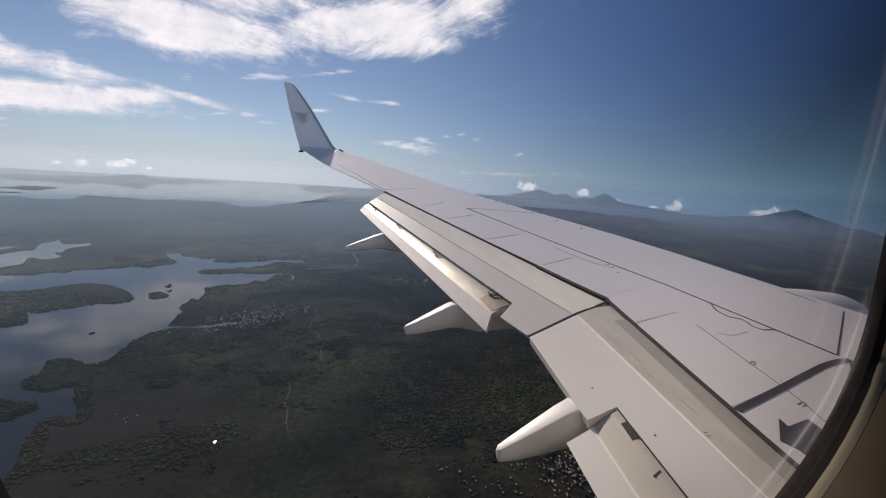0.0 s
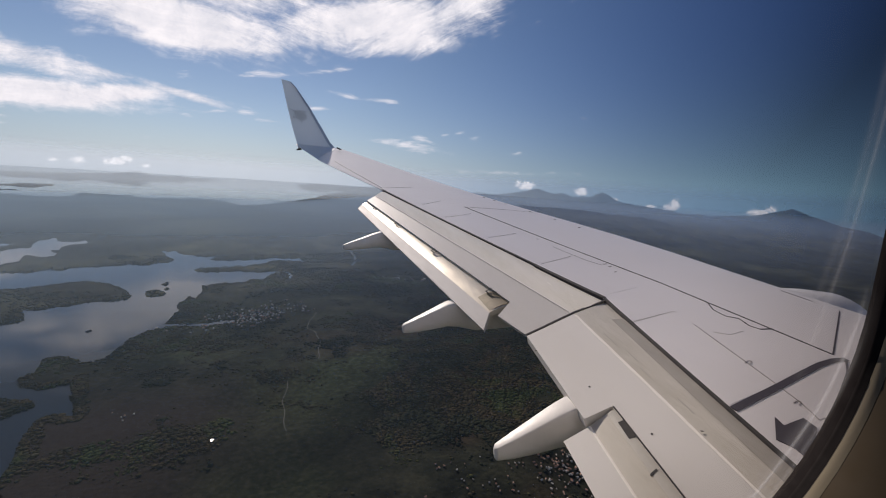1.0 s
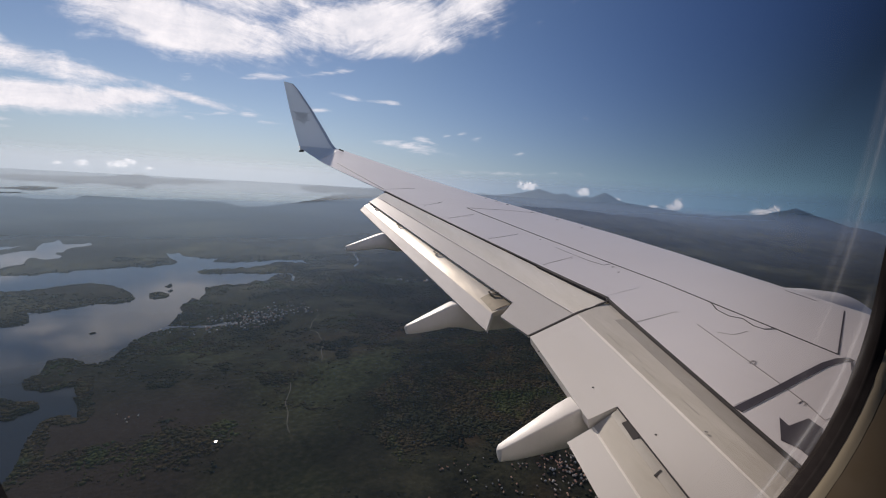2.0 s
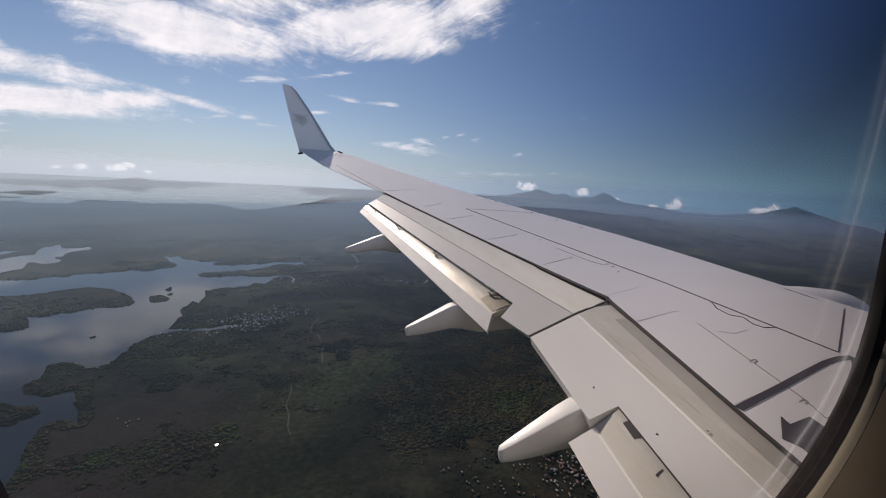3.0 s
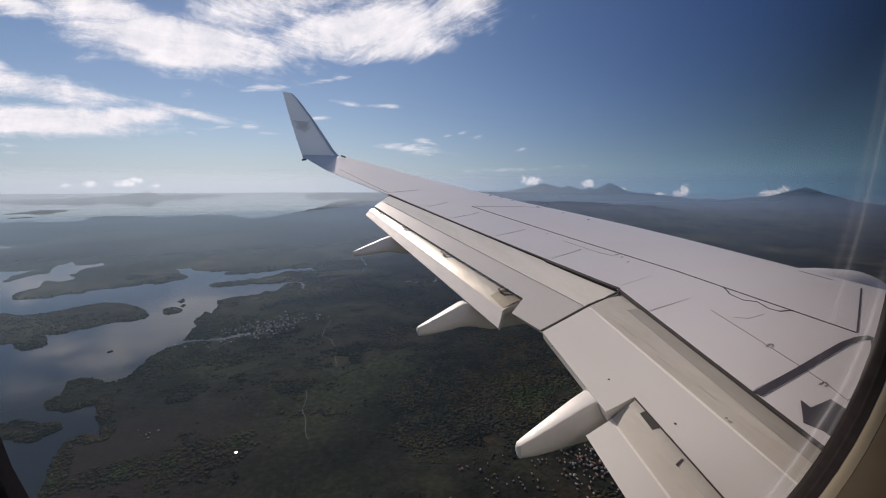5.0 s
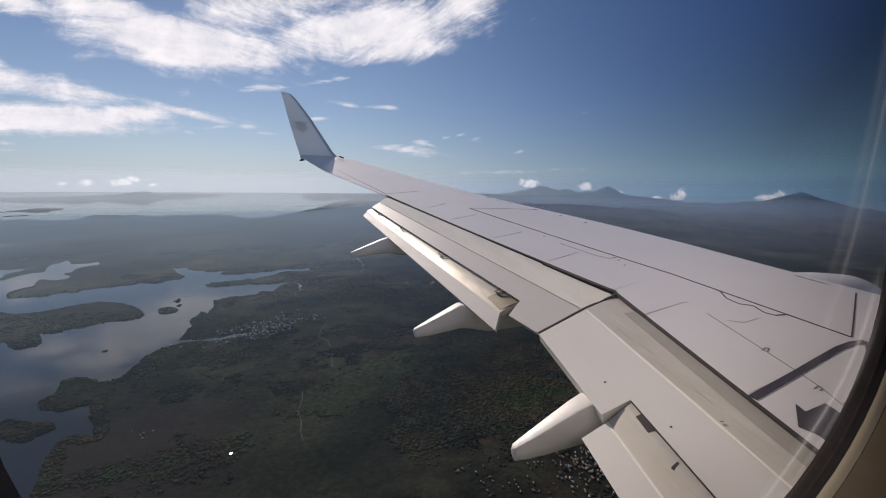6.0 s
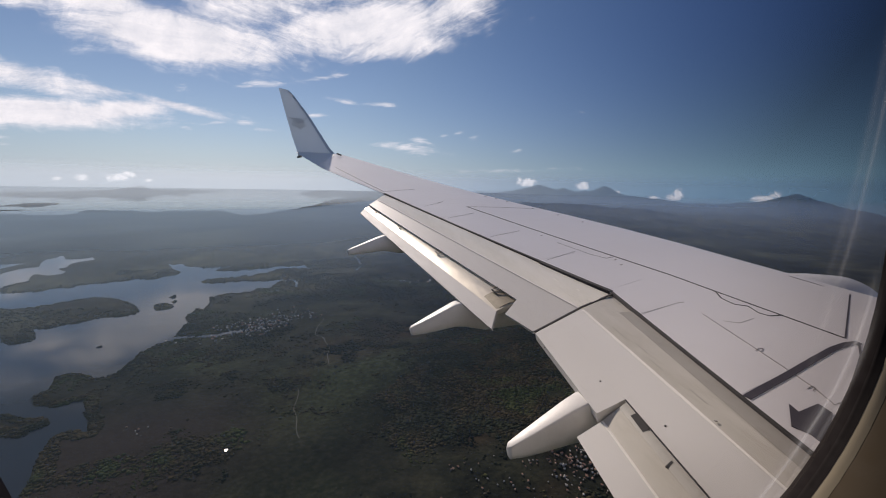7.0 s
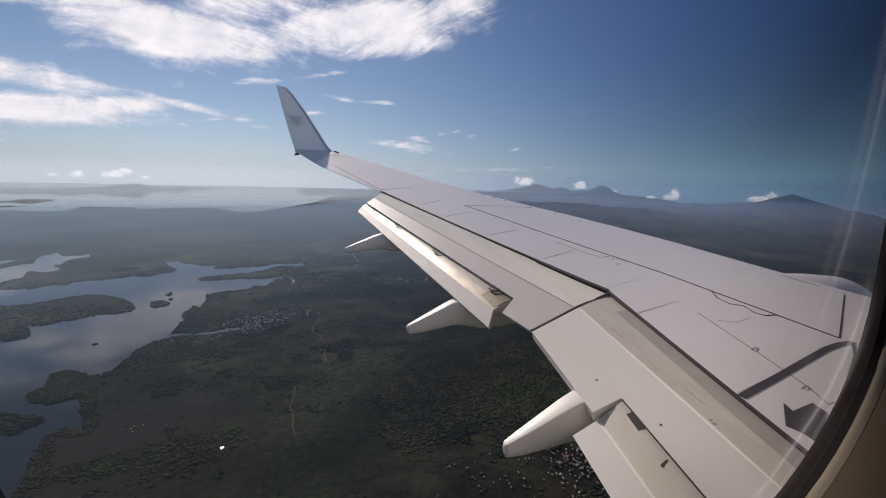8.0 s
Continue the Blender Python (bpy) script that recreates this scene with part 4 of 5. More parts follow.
# the rest of the unseen cabin: floor, ceiling, ends, and solid side walls that keep it dark
X0, X1 = OPEN_X - 2.55, OPEN_X + 2.55
block("floor_cabin", (X0, -3.4, -1.15), (X1, 0.1, -1.05), "dark blue cabin carpet", CARPET)
block("ceiling_cabin", (X0, -3.4, 1.1), (X1, 0.1, 1.2), "plain beige cabin ceiling")
block("wall_cabin_aft", (X0 - 0.1, -3.4, -1.15), (X0, 0.1, 1.2), "plain beige cabin bulkhead")
block("wall_cabin_fore", (X1, -3.4, -1.15), (X1 + 0.1, 0.1, 1.2), "plain beige cabin bulkhead")
for y0, y1 in ((0.055, 0.104), (-3.4, -3.35)):
    block("wall_cabin_low", (X0, y0, -1.05), (X1, y1, OPEN_Z - 0.42), "beige cabin side wall below the windows")
    block("wall_cabin_high", (X0, y0, OPEN_Z + 0.42), (X1, y1, 1.1), "beige cabin side wall above the windows")
    block("wall_cabin_side", (X0, y0, OPEN_Z - 0.42), (OPEN_X - 0.255, y1, OPEN_Z + 0.42), "solid beige side wall, unseen, keeps daylight out of the cabin")
    block("wall_cabin_side", (OPEN_X + (0.255 if y0 > 0 else -0.255), y0, OPEN_Z - 0.42), (X1, y1, OPEN_Z + 0.42), "solid beige side wall, unseen, keeps daylight out of the cabin")

# the fuselage outside the cabin: tubes fore and aft, roof and belly between them
FUSELAGE_PAINT = surface("fuselage_paint", (0.78, 0.77, 0.76), (0.70, 0.69, 0.68), rough=0.35, scale=0.6, amount=0.5, bump=0.02, bump_scale=3)


def fuselage(x0, x1, a0, a1, label):
    """Part of a tube along x; angles from the left side (0) over the top (90)."""
    n, m, r = 28, 10, 1.90
    verts, faces = [], []
    for i in range(m + 1):
        x = x0 + (x1 - x0) * i / m
        for k in range(n + 1):
            a = radians(a0 + (a1 - a0) * k / n)
            for q in (r, r - 0.08):
                verts.append((x, -1.72 + q * math.cos(a), 0.03 + q * math.sin(a)))
    w = 2 * (n + 1)
    for i in range(m):
        for k in range(n):
            p = i * w + 2 * k
            faces += [(p, p + w, p + w + 2, p + 2), (p + 1, p + 3, p + w + 3, p + w + 1)]
    return tagged(mesh_object("wall_fuselage", verts, faces, FUSELAGE_PAINT), label, "wall", kind="structure")


fuselage(-15.0, X0 - 0.12, 0, 360, "white airliner fuselage aft of the window")
fuselage(X1 + 0.12, 12.0, 0, 360, "white airliner fuselage ahead of the window")
fuselage(X0 - 0.12, X1 + 0.12, 42, 138, "white airliner fuselage roof")
fuselage(X0 - 0.12, X1 + 0.12, 222, 318, "white airliner fuselage belly")

# ---- land and water ----
SEA_Z = -75.0


def lattice(ix, iy, seed):
    h = (ix.astype(np.int64) * 374761393 + iy.astype(np.int64) * 668265263 + seed * 1274126177) & 0x7FFFFFFF
    h = ((h ^ (h >> 13)) * 1274126177) & 0x7FFFFFFF
    return ((h ^ (h >> 16)) & 0xFFFF) / 65535.0


def value_noise(x, y, seed=0):
    ix, iy = np.floor(x), np.floor(y)
    fx, fy = x - ix, y - iy
    fx, fy = fx * fx * (3 - 2 * fx), fy * fy * (3 - 2 * fy)
    a, b = lattice(ix, iy, seed), lattice(ix + 1, iy, seed)
    c, d = lattice(ix, iy + 1, seed), lattice(ix + 1, iy + 1, seed)
    return (a + (b - a) * fx) * (1 - fy) + (c + (d - c) * fx) * fy


def fbm(x, y, size, octaves=4, seed=0):
    total, amp, norm = 0.0, 1.0, 0.0
    for o in range(octaves):
        total = total + amp * (value_noise(x / size * 2 ** o + 17.3 * o, y / size * 2 ** o - 9.1 * o, seed + o) - 0.5)
        norm += amp
        amp *= 0.55
    return total / norm * 2


def smooth01(a, lo, hi):
    t = np.clip((a - lo) / (hi - lo), 0, 1)
    return t * t * (3 - 2 * t)


# shores of the lagoon, in five runs, and its islands; the sea coast; a pond
LAGOON_NORTH = [(-383.5, 546.2), (-260.2, 474.8), (-252.3, 475.0), (-240.3, 471.1), (-235.6, 472.3), (-232.3, 460.6), (-235.2, 448.9), (-231.2, 438.2),
            (-230.0, 424.4), (-222.7, 419.9), (-221.4, 432.7), (-221.5, 444.5), (-212.1, 454.0), (-219.6, 472.6), (-226.3, 495.4), (-220.1, 493.4),
            (-224.8, 507.7), (-220.6, 506.3), (-211.9, 487.7), (-199.3, 489.8), (-192.9, 490.9), (-192.0, 497.1), (-183.8, 484.8), (-185.0, 476.0),
            (-192.5, 472.5), (-193.6, 464.2), (-194.6, 456.3), (-190.8, 442.0), (-194.1, 435.7), (-189.6, 427.1), (-184.0, 422.9), (-180.6, 408.5),
            (-185.9, 408.1), (-195.8, 417.7), (-201.1, 417.2), (-198.4, 403.8)]
LAGOON_MIDDLE = [(-192.8, 388.3), (-193.6, 379.5), (-192.2, 363.8), (-186.6, 355.7), (-181.1, 350.8), (-175.7, 349.1), (-169.3, 348.6), (-165.3, 353.5),
            (-162.2, 357.4), (-156.6, 355.6), (-151.7, 355.7), (-150.7, 365.6), (-142.5, 366.5), (-136.8, 370.2), (-131.6, 376.2), (-124.1, 375.8),
            (-119.9, 380.5), (-114.9, 383.0), (-104.3, 379.6), (-102.4, 387.6), (-93.2, 391.3), (-92.2, 400.4), (-95.8, 408.8), (-104.4, 421.8),
            (-110.3, 437.3), (-114.2, 444.3), (-111.5, 446.3), (-108.5, 439.6), (-100.6, 445.7), (-96.5, 432.9), (-89.5, 425.1), (-79.3, 419.1),
            (-70.2, 418.8), (-63.3, 419.3), (-59.1, 426.4), (-59.9, 418.2), (-68.8, 410.4), (-69.0, 402.7), (-58.3, 399.2), (-49.3, 398.9)]
LAGOON_EAST = [(-36.1, 405.1), (-22.1, 408.8), (-7.5, 409.8), (5.1, 411.5), (9.9, 387.6), (5.3, 397.2), (-7.3, 398.5), (-19.1, 394.3), (-29.9, 382.6),
            (-38.1, 375.8), (-46.2, 371.6), (-54.3, 369.9), (-62.6, 370.4), (-68.7, 370.2), (-71.3, 360.7), (-67.8, 353.7), (-59.9, 353.1), (-48.2, 353.3),
            (-38.2, 354.1), (-23.7, 351.5), (-13.2, 350.2), (-8.9, 346.7), (-15.2, 346.7), (-18.9, 337.9), (-22.3, 325.9), (-28.3, 329.7), (-31.4, 321.9),
            (-36.5, 316.8), (-47.0, 315.3), (-53.7, 312.8), (-57.2, 309.3), (-54.2, 295.4), (-54.7, 285.0), (-54.1, 276.1), (-57.6, 282.1), (-59.4, 280.2),
            (-59.1, 274.2), (-60.6, 264.6), (-58.6, 257.6), (-57.0, 255.0), (-58.0, 245.6), (-58.7, 236.9), (-59.4, 231.2)]
LAGOON_SOUTH = [(-53.8, 231.9), (-47.1, 229.7), (-41.0, 231.2), (-36.2, 234.0), (-30.9, 235.1), (-28.0, 233.2), (-28.8, 228.1), (-34.2, 229.0),
            (-38.9, 226.3), (-44.0, 226.2), (-53.1, 228.3), (-58.7, 226.1), (-63.6, 222.4), (-65.5, 216.4), (-67.4, 212.9), (-68.2, 203.5), (-69.6, 198.0),
            (-70.2, 191.0), (-72.0, 187.0), (-76.0, 188.7), (-79.1, 192.3), (-83.8, 194.9), (-87.9, 195.7), (-90.3, 194.9), (-88.4, 188.3), (-87.3, 181.0),
            (-89.1, 180.2), (-89.0, 176.4), (-86.6, 171.5), (-84.3, 168.5), (-79.7, 166.2), (-77.6, 166.7), (-74.8, 167.8), (-72.0, 168.9), (-69.5, 164.9),
            (-67.5, 160.4)]
MUD_FLATS = [(-69.0, 160.2), (-67.5, 157.2), (-65.5, 155.1), (-63.5, 150.4), (-61.8, 145.1), (-63.8, 146.7), (-67.3, 149.0), (-70.4, 147.8),
            (-70.9, 143.5), (-68.6, 136.0), (-65.6, 126.6), (-64.5, 116.9), (-81.6, 121.5), (-134.0, 173.1), (-247.4, 332.6)]
BIG_ISLAND = [(-245.3, 329.7), (-175.1, 314.0), (-168.7, 311.9), (-157.8, 306.0), (-149.5, 305.7), (-146.3, 310.8), (-140.0, 312.5), (-135.4, 318.9),
            (-128.1, 323.5), (-118.2, 321.7), (-108.9, 317.3), (-101.4, 307.9), (-93.9, 295.1), (-89.6, 286.4), (-88.3, 279.0), (-92.9, 276.1),
            (-99.4, 274.9), (-104.1, 273.3), (-109.0, 268.8), (-114.0, 265.6), (-118.9, 262.5), (-123.1, 261.1), (-129.1, 260.4), (-123.9, 251.2),
            (-120.0, 242.8), (-121.0, 239.4), (-124.8, 238.4), (-130.3, 243.1), (-135.2, 250.8), (-139.4, 250.6), (-141.0, 249.6), (-190.5, 252.6)]
MUD_ISLAND = [(-93.3, 163.3), (-92.4, 165.9), (-89.3, 165.6), (-83.7, 161.7), (-79.0, 159.4), (-76.1, 157.1), (-75.7, 153.7), (-76.9, 151.5),
            (-77.2, 149.1), (-79.7, 148.7), (-82.9, 149.8), (-86.8, 152.2), (-98.4, 151.8), (-109.1, 170.2)]
SMALL_ISLANDS = ([(-82.8, 292.8), (-83.0, 300.6), (-79.2, 300.8), (-74.5, 295.3), (-72.6, 288.2), (-75.2, 284.1), (-79.7, 284.4)],
                 [(-81.6, 315.7), (-79.1, 321.0), (-76.9, 315.7), (-79.0, 310.5)],
                 [(-77.2, 302.9), (-75.2, 307.8), (-73.1, 301.5), (-75.2, 298.1)],
                 [(-203.7, 361.2), (-202.3, 365.5), (-198.1, 360.9), (-195.0, 353.8), (-199.0, 353.6)])
SEA_ISLANDS = ([(-1106.1, 2175.6), (-1018.8, 2146.8), (-1014.2, 2261.7), (-959.4, 2375.9), (-930.6, 2602.2), (-857.9, 2767.4), (-808.2, 3101.0), (-705.5, 3206.0), (-629.5, 3597.1), (-560, 4050), (-900, 4100), (-1300, 3600), (-1420, 2700)],
               [(-747.3, 1428.9), (-718.3, 1481.4), (-667.9, 1519.2), (-720, 1660), (-800, 1640)],
               [(-640.9, 1249.2), (-623.1, 1271.4), (-634.3, 1294.6), (-657.9, 1282.7)],
               [(22.0, 3115.1), (214.7, 2897.1), (390.7, 2838.0), (664.1, 3257.2), (700, 4200), (30, 4200)])
COAST = [(-5200, 1900), (-1528, 1250), (-589.7, 1097.5), (-562.9, 1117.3), (-526.0, 1120.3), (-472.8, 1088.0), (-468.0, 1149.1), (-492.7, 1268.6),
            (-461.1, 1279.2), (-406.9, 1261.5), (-352.7, 1243.8), (-306.3, 1207.7), (-271.4, 1217.2), (-267.7, 1260.4), (-230.0, 1271.6), (-205.3, 1288.0),
            (-159.3, 1202.4), (-126.8, 1090.6), (-92.2, 1117.5), (-71.0, 1196.1), (-31.0, 1282.9), (8.2, 1421.4), (69.5, 1637.5), (159.1, 2156.0),
            (275.5, 2611.4), (460, 3200), (760, 3900), (1100, 6500), (-5200, 6500)]
POND = [(-477.4, 749.8), (-379.6, 700.5), (-358.8, 677.1), (-348.6, 673.8), (-344.1, 683.3), (-342.2, 661.1), (-345.9, 652.1), (-352.5, 649.3),
            (-450.7, 706.9)]


def signed(poly, x, y):
    """Distance to a closed outline, positive inside."""
    best = np.full(x.shape, 1e12)
    inside = np.zeros(x.shape, bool)
    for (ax, ay), (bx, by) in zip(poly, poly[1:] + poly[:1]):
        ex, ey = bx - ax, by - ay
        t = np.clip(((x - ax) * ex + (y - ay) * ey) / (ex * ex + ey * ey), 0, 1)
        best = np.minimum(best, (x - ax - t * ex) ** 2 + (y - ay - t * ey) ** 2)
        if ey != 0:
            cross = (ay > y) != (by > y)
            inside ^= cross & (x < ax + (y - ay) / ey * ex)
    return np.where(inside, 1, -1) * np.sqrt(best)


def shore(x, y):
    """Distance to the water's edge, positive on land."""
    r = np.hypot(x, y)
    k = np.clip(r / 300, 0.35, 12)
    wx = x + fbm(x, y, 6 * k, 4, 5) * 2.2 * k
    wy = y + fbm(x, y, 6 * k, 4, 8) * 4.6 * k * np.clip(k, 0.5, 2)
    water = signed(LAGOON_NORTH + LAGOON_MIDDLE + LAGOON_EAST + LAGOON_SOUTH + MUD_FLATS, wx, wy)
    for isle in (BIG_ISLAND, MUD_ISLAND, *SMALL_ISLANDS):
        water = np.minimum(water, -signed(isle, wx, wy))
    sea = signed(COAST, wx + fbm(x, y, 90, 4, 21) * 8, wy + fbm(x, y, 90, 4, 22) * 16)
    for isle in SEA_ISLANDS:
        sea = np.minimum(sea, -signed(isle, wx, wy))
    return -np.maximum(np.maximum(water, sea), signed(POND, wx, wy))


# peaks: x, y, height of the top, breadth, sharpness
PEAKS = ((2460, 1535, 0, 500, 0.92), (2460, 3026, 34, 200, 1.0), (2380, 3180, -10, 260, 1.1), (2220, 3682, 34, 300, 1.15), (2420, 3560, 8, 260, 1.1),
         (1500, 3600, -55, 700, 1.0), (-850, 2960, -30, 170, 1.2), (-900, 2780, -44, 150, 1.1), (-990, 2480, -57, 160, 1.0), (-740, 3300, -50, 140, 1.0),
         (-650, 3650, -62, 150, 1.0), (165, 3330, -46, 140, 1.2), (330, 3250, -56, 170, 1.0), (560, 3500, -50, 260, 1.0), (-712, 1540, -69, 50, 1.0))
# crest of the long range: x, y, height
RANGE = ((1266, 2719, -58), (1535, 2577, -49), (1833, 2374, -40), (1989, 2245, -32), (2061, 2179, -45), (2151, 2090, -55), (2234, 2002, -74), (2290, 1937, -66), (2361, 1850, -87), (2409, 1787, -73), (2453, 1726, -56), (2506, 1648, -24), (2385, 1466, -11), (2407, 1428, -30), (2449, 1355, -69), (2511, 1237, -129), (2565, 1121, -172))


def range_height(x, y, fall):
    best, crest = np.full(x.shape, 1e12), np.zeros(x.shape)
    for (ax, ay, az_), (bx, by, bz_) in zip(RANGE, RANGE[1:]):
        ex, ey = bx - ax, by - ay
        t = np.clip(((x - ax) * ex + (y - ay) * ey) / (ex * ex + ey * ey), 0, 1)
        d = (x - ax - t * ex) ** 2 + (y - ay - t * ey) ** 2
        near = d < best
        best, crest = np.where(near, d, best), np.where(near, az_ + t * (bz_ - az_), crest)
    d = np.sqrt(best) * (1 + 0.35 * fbm(x, y, 200, 4, 63)) / 420
    rough = fbm(x, y, 70, 4, 68) * 5 + fbm(x, y, 22, 2, 69) * 1.6
    return np.exp(-d ** 1.2) * (crest - SEA_Z + fall) - fall + rough * np.exp(-d ** 2)


def land_height(x, y):
    r = np.hypot(x, y)
    az = np.degrees(np.arctan2(x, y))
    sd = shore(x, y)
    inland = smooth01(sd, 0, 60)
    hills = (np.abs(fbm(x, y, 150, 4, 31)) * 9 + (0.5 + fbm(x, y, 48, 4, 41)) * 3.4) * inland
    far = smooth01(sd, 60, 400) * smooth01(r, 350, 1000)
    hills = hills + far * (4 + 30 * np.abs(fbm(x, y, 420, 6, 51)) + 16 * (0.5 - np.abs(fbm(x, y, 110, 4, 53))))
    h = np.clip(sd * 0.25, -1.5, 0.45) + hills
    fall = np.interp(az, (-180, 34, 44, 52, 58, 64, 80, 130, 180), (0, 0, 0.6, 1.9, 2.7, 3.7, 5.5, 5.5, 0))
    fall = np.tan(np.radians(fall)) * np.clip(r - 500, 0, None)
    h = h - fall
    ridge = 1 + 0.35 * fbm(x, y, 220, 4, 61) + 0.18 * np.abs(fbm(x, y, 90, 3, 66))
    for px, py, top, broad, sharp in PEAKS:
        d = np.hypot(x - px, y - py)
        d = d * (1 + (ridge - 1) * smooth01(d, 0, 120)) / broad
        rise = (np.exp(-np.abs(d) ** sharp * 0.9) - 0.04) / 0.96 * (top - SEA_Z + fall) - fall
        rise = rise + (fbm(x, y, 60, 4, 73) * 9 + fbm(x, y, 25, 3, 74) * 4) * smooth01(d, 0.02, 0.3) * np.exp(-d * 1.2)
        h = np.where(sd > 0, np.maximum(h, rise * smooth01(sd, 0, 30)), h)
    far_side = (x > 600) & (r > 1500)
    h = np.where(far_side, np.maximum(h, range_height(x, y, fall)), h)
    return h, sd


def ground_sheet():
    az = np.radians(np.concatenate([np.linspace(-180, -36, 40)[:-1], np.linspace(-36, 70, 1000), np.linspace(70, 180, 30)[1:-1]]))
    rad = np.concatenate([[0.05, 12.0, 40.0], np.geomspace(68, 4960, 520)])
    a, r = np.meshgrid(az, rad)
    x, y = r * np.sin(a), r * np.cos(a)
    h, sd = land_height(x, y)
    z = SEA_Z + h
    ni, nj = x.shape
    me = bpy.data.meshes.new("ground")
    me.vertices.add(ni * nj)
    me.vertices.foreach_set("co", np.stack([x, y, z], -1).astype(np.float32).ravel())
    i, j = np.meshgrid(np.arange(ni - 1), np.arange(nj), indexing="ij")
    k = (j + 1) % nj
    quads = np.stack([i * nj + j, (i + 1) * nj + j, (i + 1) * nj + k, i * nj + k], -1).reshape(-1, 4)[:, ::-1]
    m = len(quads)
    me.loops.add(m * 4)
    me.loops.foreach_set("vertex_index", quads.astype(np.int32).ravel())
    me.polygons.add(m)
    me.polygons.foreach_set("loop_start", np.arange(0, m * 4, 4, dtype=np.int32))
    me.polygons.foreach_set("use_smooth", np.ones(m, bool))
    me.update(calc_edges=True)
    me.validate()
    meadow = smooth01(fbm(x, y, 60, 4, 71), 0.05, 0.45) * smooth01(sd, 4, 30) * (0.9 - 0.75 * smooth01(np.hypot(x, y), 260, 420))
    soil = smooth01(fbm(x, y, 50, 4, 81) + 0.85 * np.exp(-((x - 55) / 38) ** 2 - ((y - 165) / 45) ** 2), 0.42, 1.1)
    mud = np.exp(-((x + 56) / 42) ** 2 - ((y - 124) / 30) ** 2) * smooth01(sd, -1, 3)
    mud = np.clip(mud * 1.4, 0, 1)
    cover = np.stack([meadow, soil, mud, np.ones_like(sd)], -1).reshape(-1, 4)
    layer = me.color_attributes.new("cover", "FLOAT_COLOR", "POINT")
    layer.data.foreach_set("color", cover.astype(np.float32).ravel())
    me.materials.append(GROUND)
    return tagged(new("ground", me), "dark green forested coast with fields and hills", "ground", kind="structure")


ground_sheet()


def water_sheet():
    verts, faces = [], []
    rad = [90.0, 200.0, 600.0, 1500.0, 3000.0, 4960.0]
    az = [radians(-130 + 155 * i / 80) for i in range(81)]
    for r in rad:
        verts += [(r * math.sin(a), r * math.cos(a), SEA_Z) for a in az]
    n = len(az)
    for i in range(len(rad) - 1):
        for j in range(n - 1):
            faces.append((i * n + j, i * n + j + 1, (i + 1) * n + j + 1, (i + 1) * n + j))
    me = bpy.data.meshes.new("water")
    me.from_pydata(verts, [], [f[::-1] for f in faces])
    me.materials.append(WATER)
    return tagged(new("water", me), "calm blue-grey lagoon and sea", "water", kind="structure")


water_sheet()


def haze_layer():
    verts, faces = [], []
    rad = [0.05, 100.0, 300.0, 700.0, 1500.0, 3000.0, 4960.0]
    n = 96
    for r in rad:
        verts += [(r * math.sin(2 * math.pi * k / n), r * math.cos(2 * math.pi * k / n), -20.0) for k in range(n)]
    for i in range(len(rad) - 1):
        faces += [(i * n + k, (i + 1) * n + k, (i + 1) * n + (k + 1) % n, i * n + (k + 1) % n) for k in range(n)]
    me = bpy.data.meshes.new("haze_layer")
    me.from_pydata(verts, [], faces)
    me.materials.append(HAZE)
    return tagged(new("haze_layer", me), "thin sheet painted as pale blue haze over the land", "haze", kind="stuff")


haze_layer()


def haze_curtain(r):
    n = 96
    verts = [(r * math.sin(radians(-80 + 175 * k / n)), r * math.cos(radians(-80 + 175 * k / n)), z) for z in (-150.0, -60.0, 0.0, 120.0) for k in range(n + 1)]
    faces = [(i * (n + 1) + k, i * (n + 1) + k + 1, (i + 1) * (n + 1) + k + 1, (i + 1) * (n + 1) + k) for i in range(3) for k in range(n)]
    me = bpy.data.meshes.new("haze_screen")
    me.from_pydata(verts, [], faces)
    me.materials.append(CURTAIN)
    return tagged(new("haze_screen", me), "upright sheet painted as pale blue haze before the far mountains", "haze", kind="stuff")


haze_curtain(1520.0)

# ---- roads, streams, houses ----
def ground_z(x, y):
    h, sd = land_height(np.array([float(x)]), np.array([float(y)]))
    return SEA_Z + float(h[0]), float(sd[0])


def track(name, pts, width, material, label, category, lift=0.25):
    """A narrow ribbon that follows the land."""
    fine = []
    for (x0, y0), (x1, y1) in zip(pts, pts[1:]):
        k = max(2, int(math.hypot(x1 - x0, y1 - y0) / 2.0))
        fine += [Vector((x0 + (x1 - x0) * i / k, y0 + (y1 - y0) * i / k)) for i in range(k)]
    fine.append(Vector(pts[-1]))
    wob = [Vector((math.sin(i * 0.9) + math.sin(i * 0.37 + 1), math.cos(i * 0.7) + math.sin(i * 0.23))) * 0.35 for i in range(len(fine))]
    fine = [p + w for p, w in zip(fine, wob)]
    verts, faces = [], []
    for i, p in enumerate(fine):
        d = (fine[min(i + 1, len(fine) - 1)] - fine[max(i - 1, 0)]).normalized()
        w = width * (0.75 + 0.5 * random.random())
        nrm = Vector((-d.y, d.x)) * w / 2
        for q in (p - nrm, p, p + nrm):
            verts.append((q.x, q.y, ground_z(q.x, q.y)[0] + lift))
    for i in range(len(fine) - 1):
        for j in (0, 1):
            a = i * 3 + j
            faces.append((a, a + 3, a + 4, a + 1))
    ob = mesh_object(name, verts, faces, material)
    return tagged(ob, label, category, kind="structure")


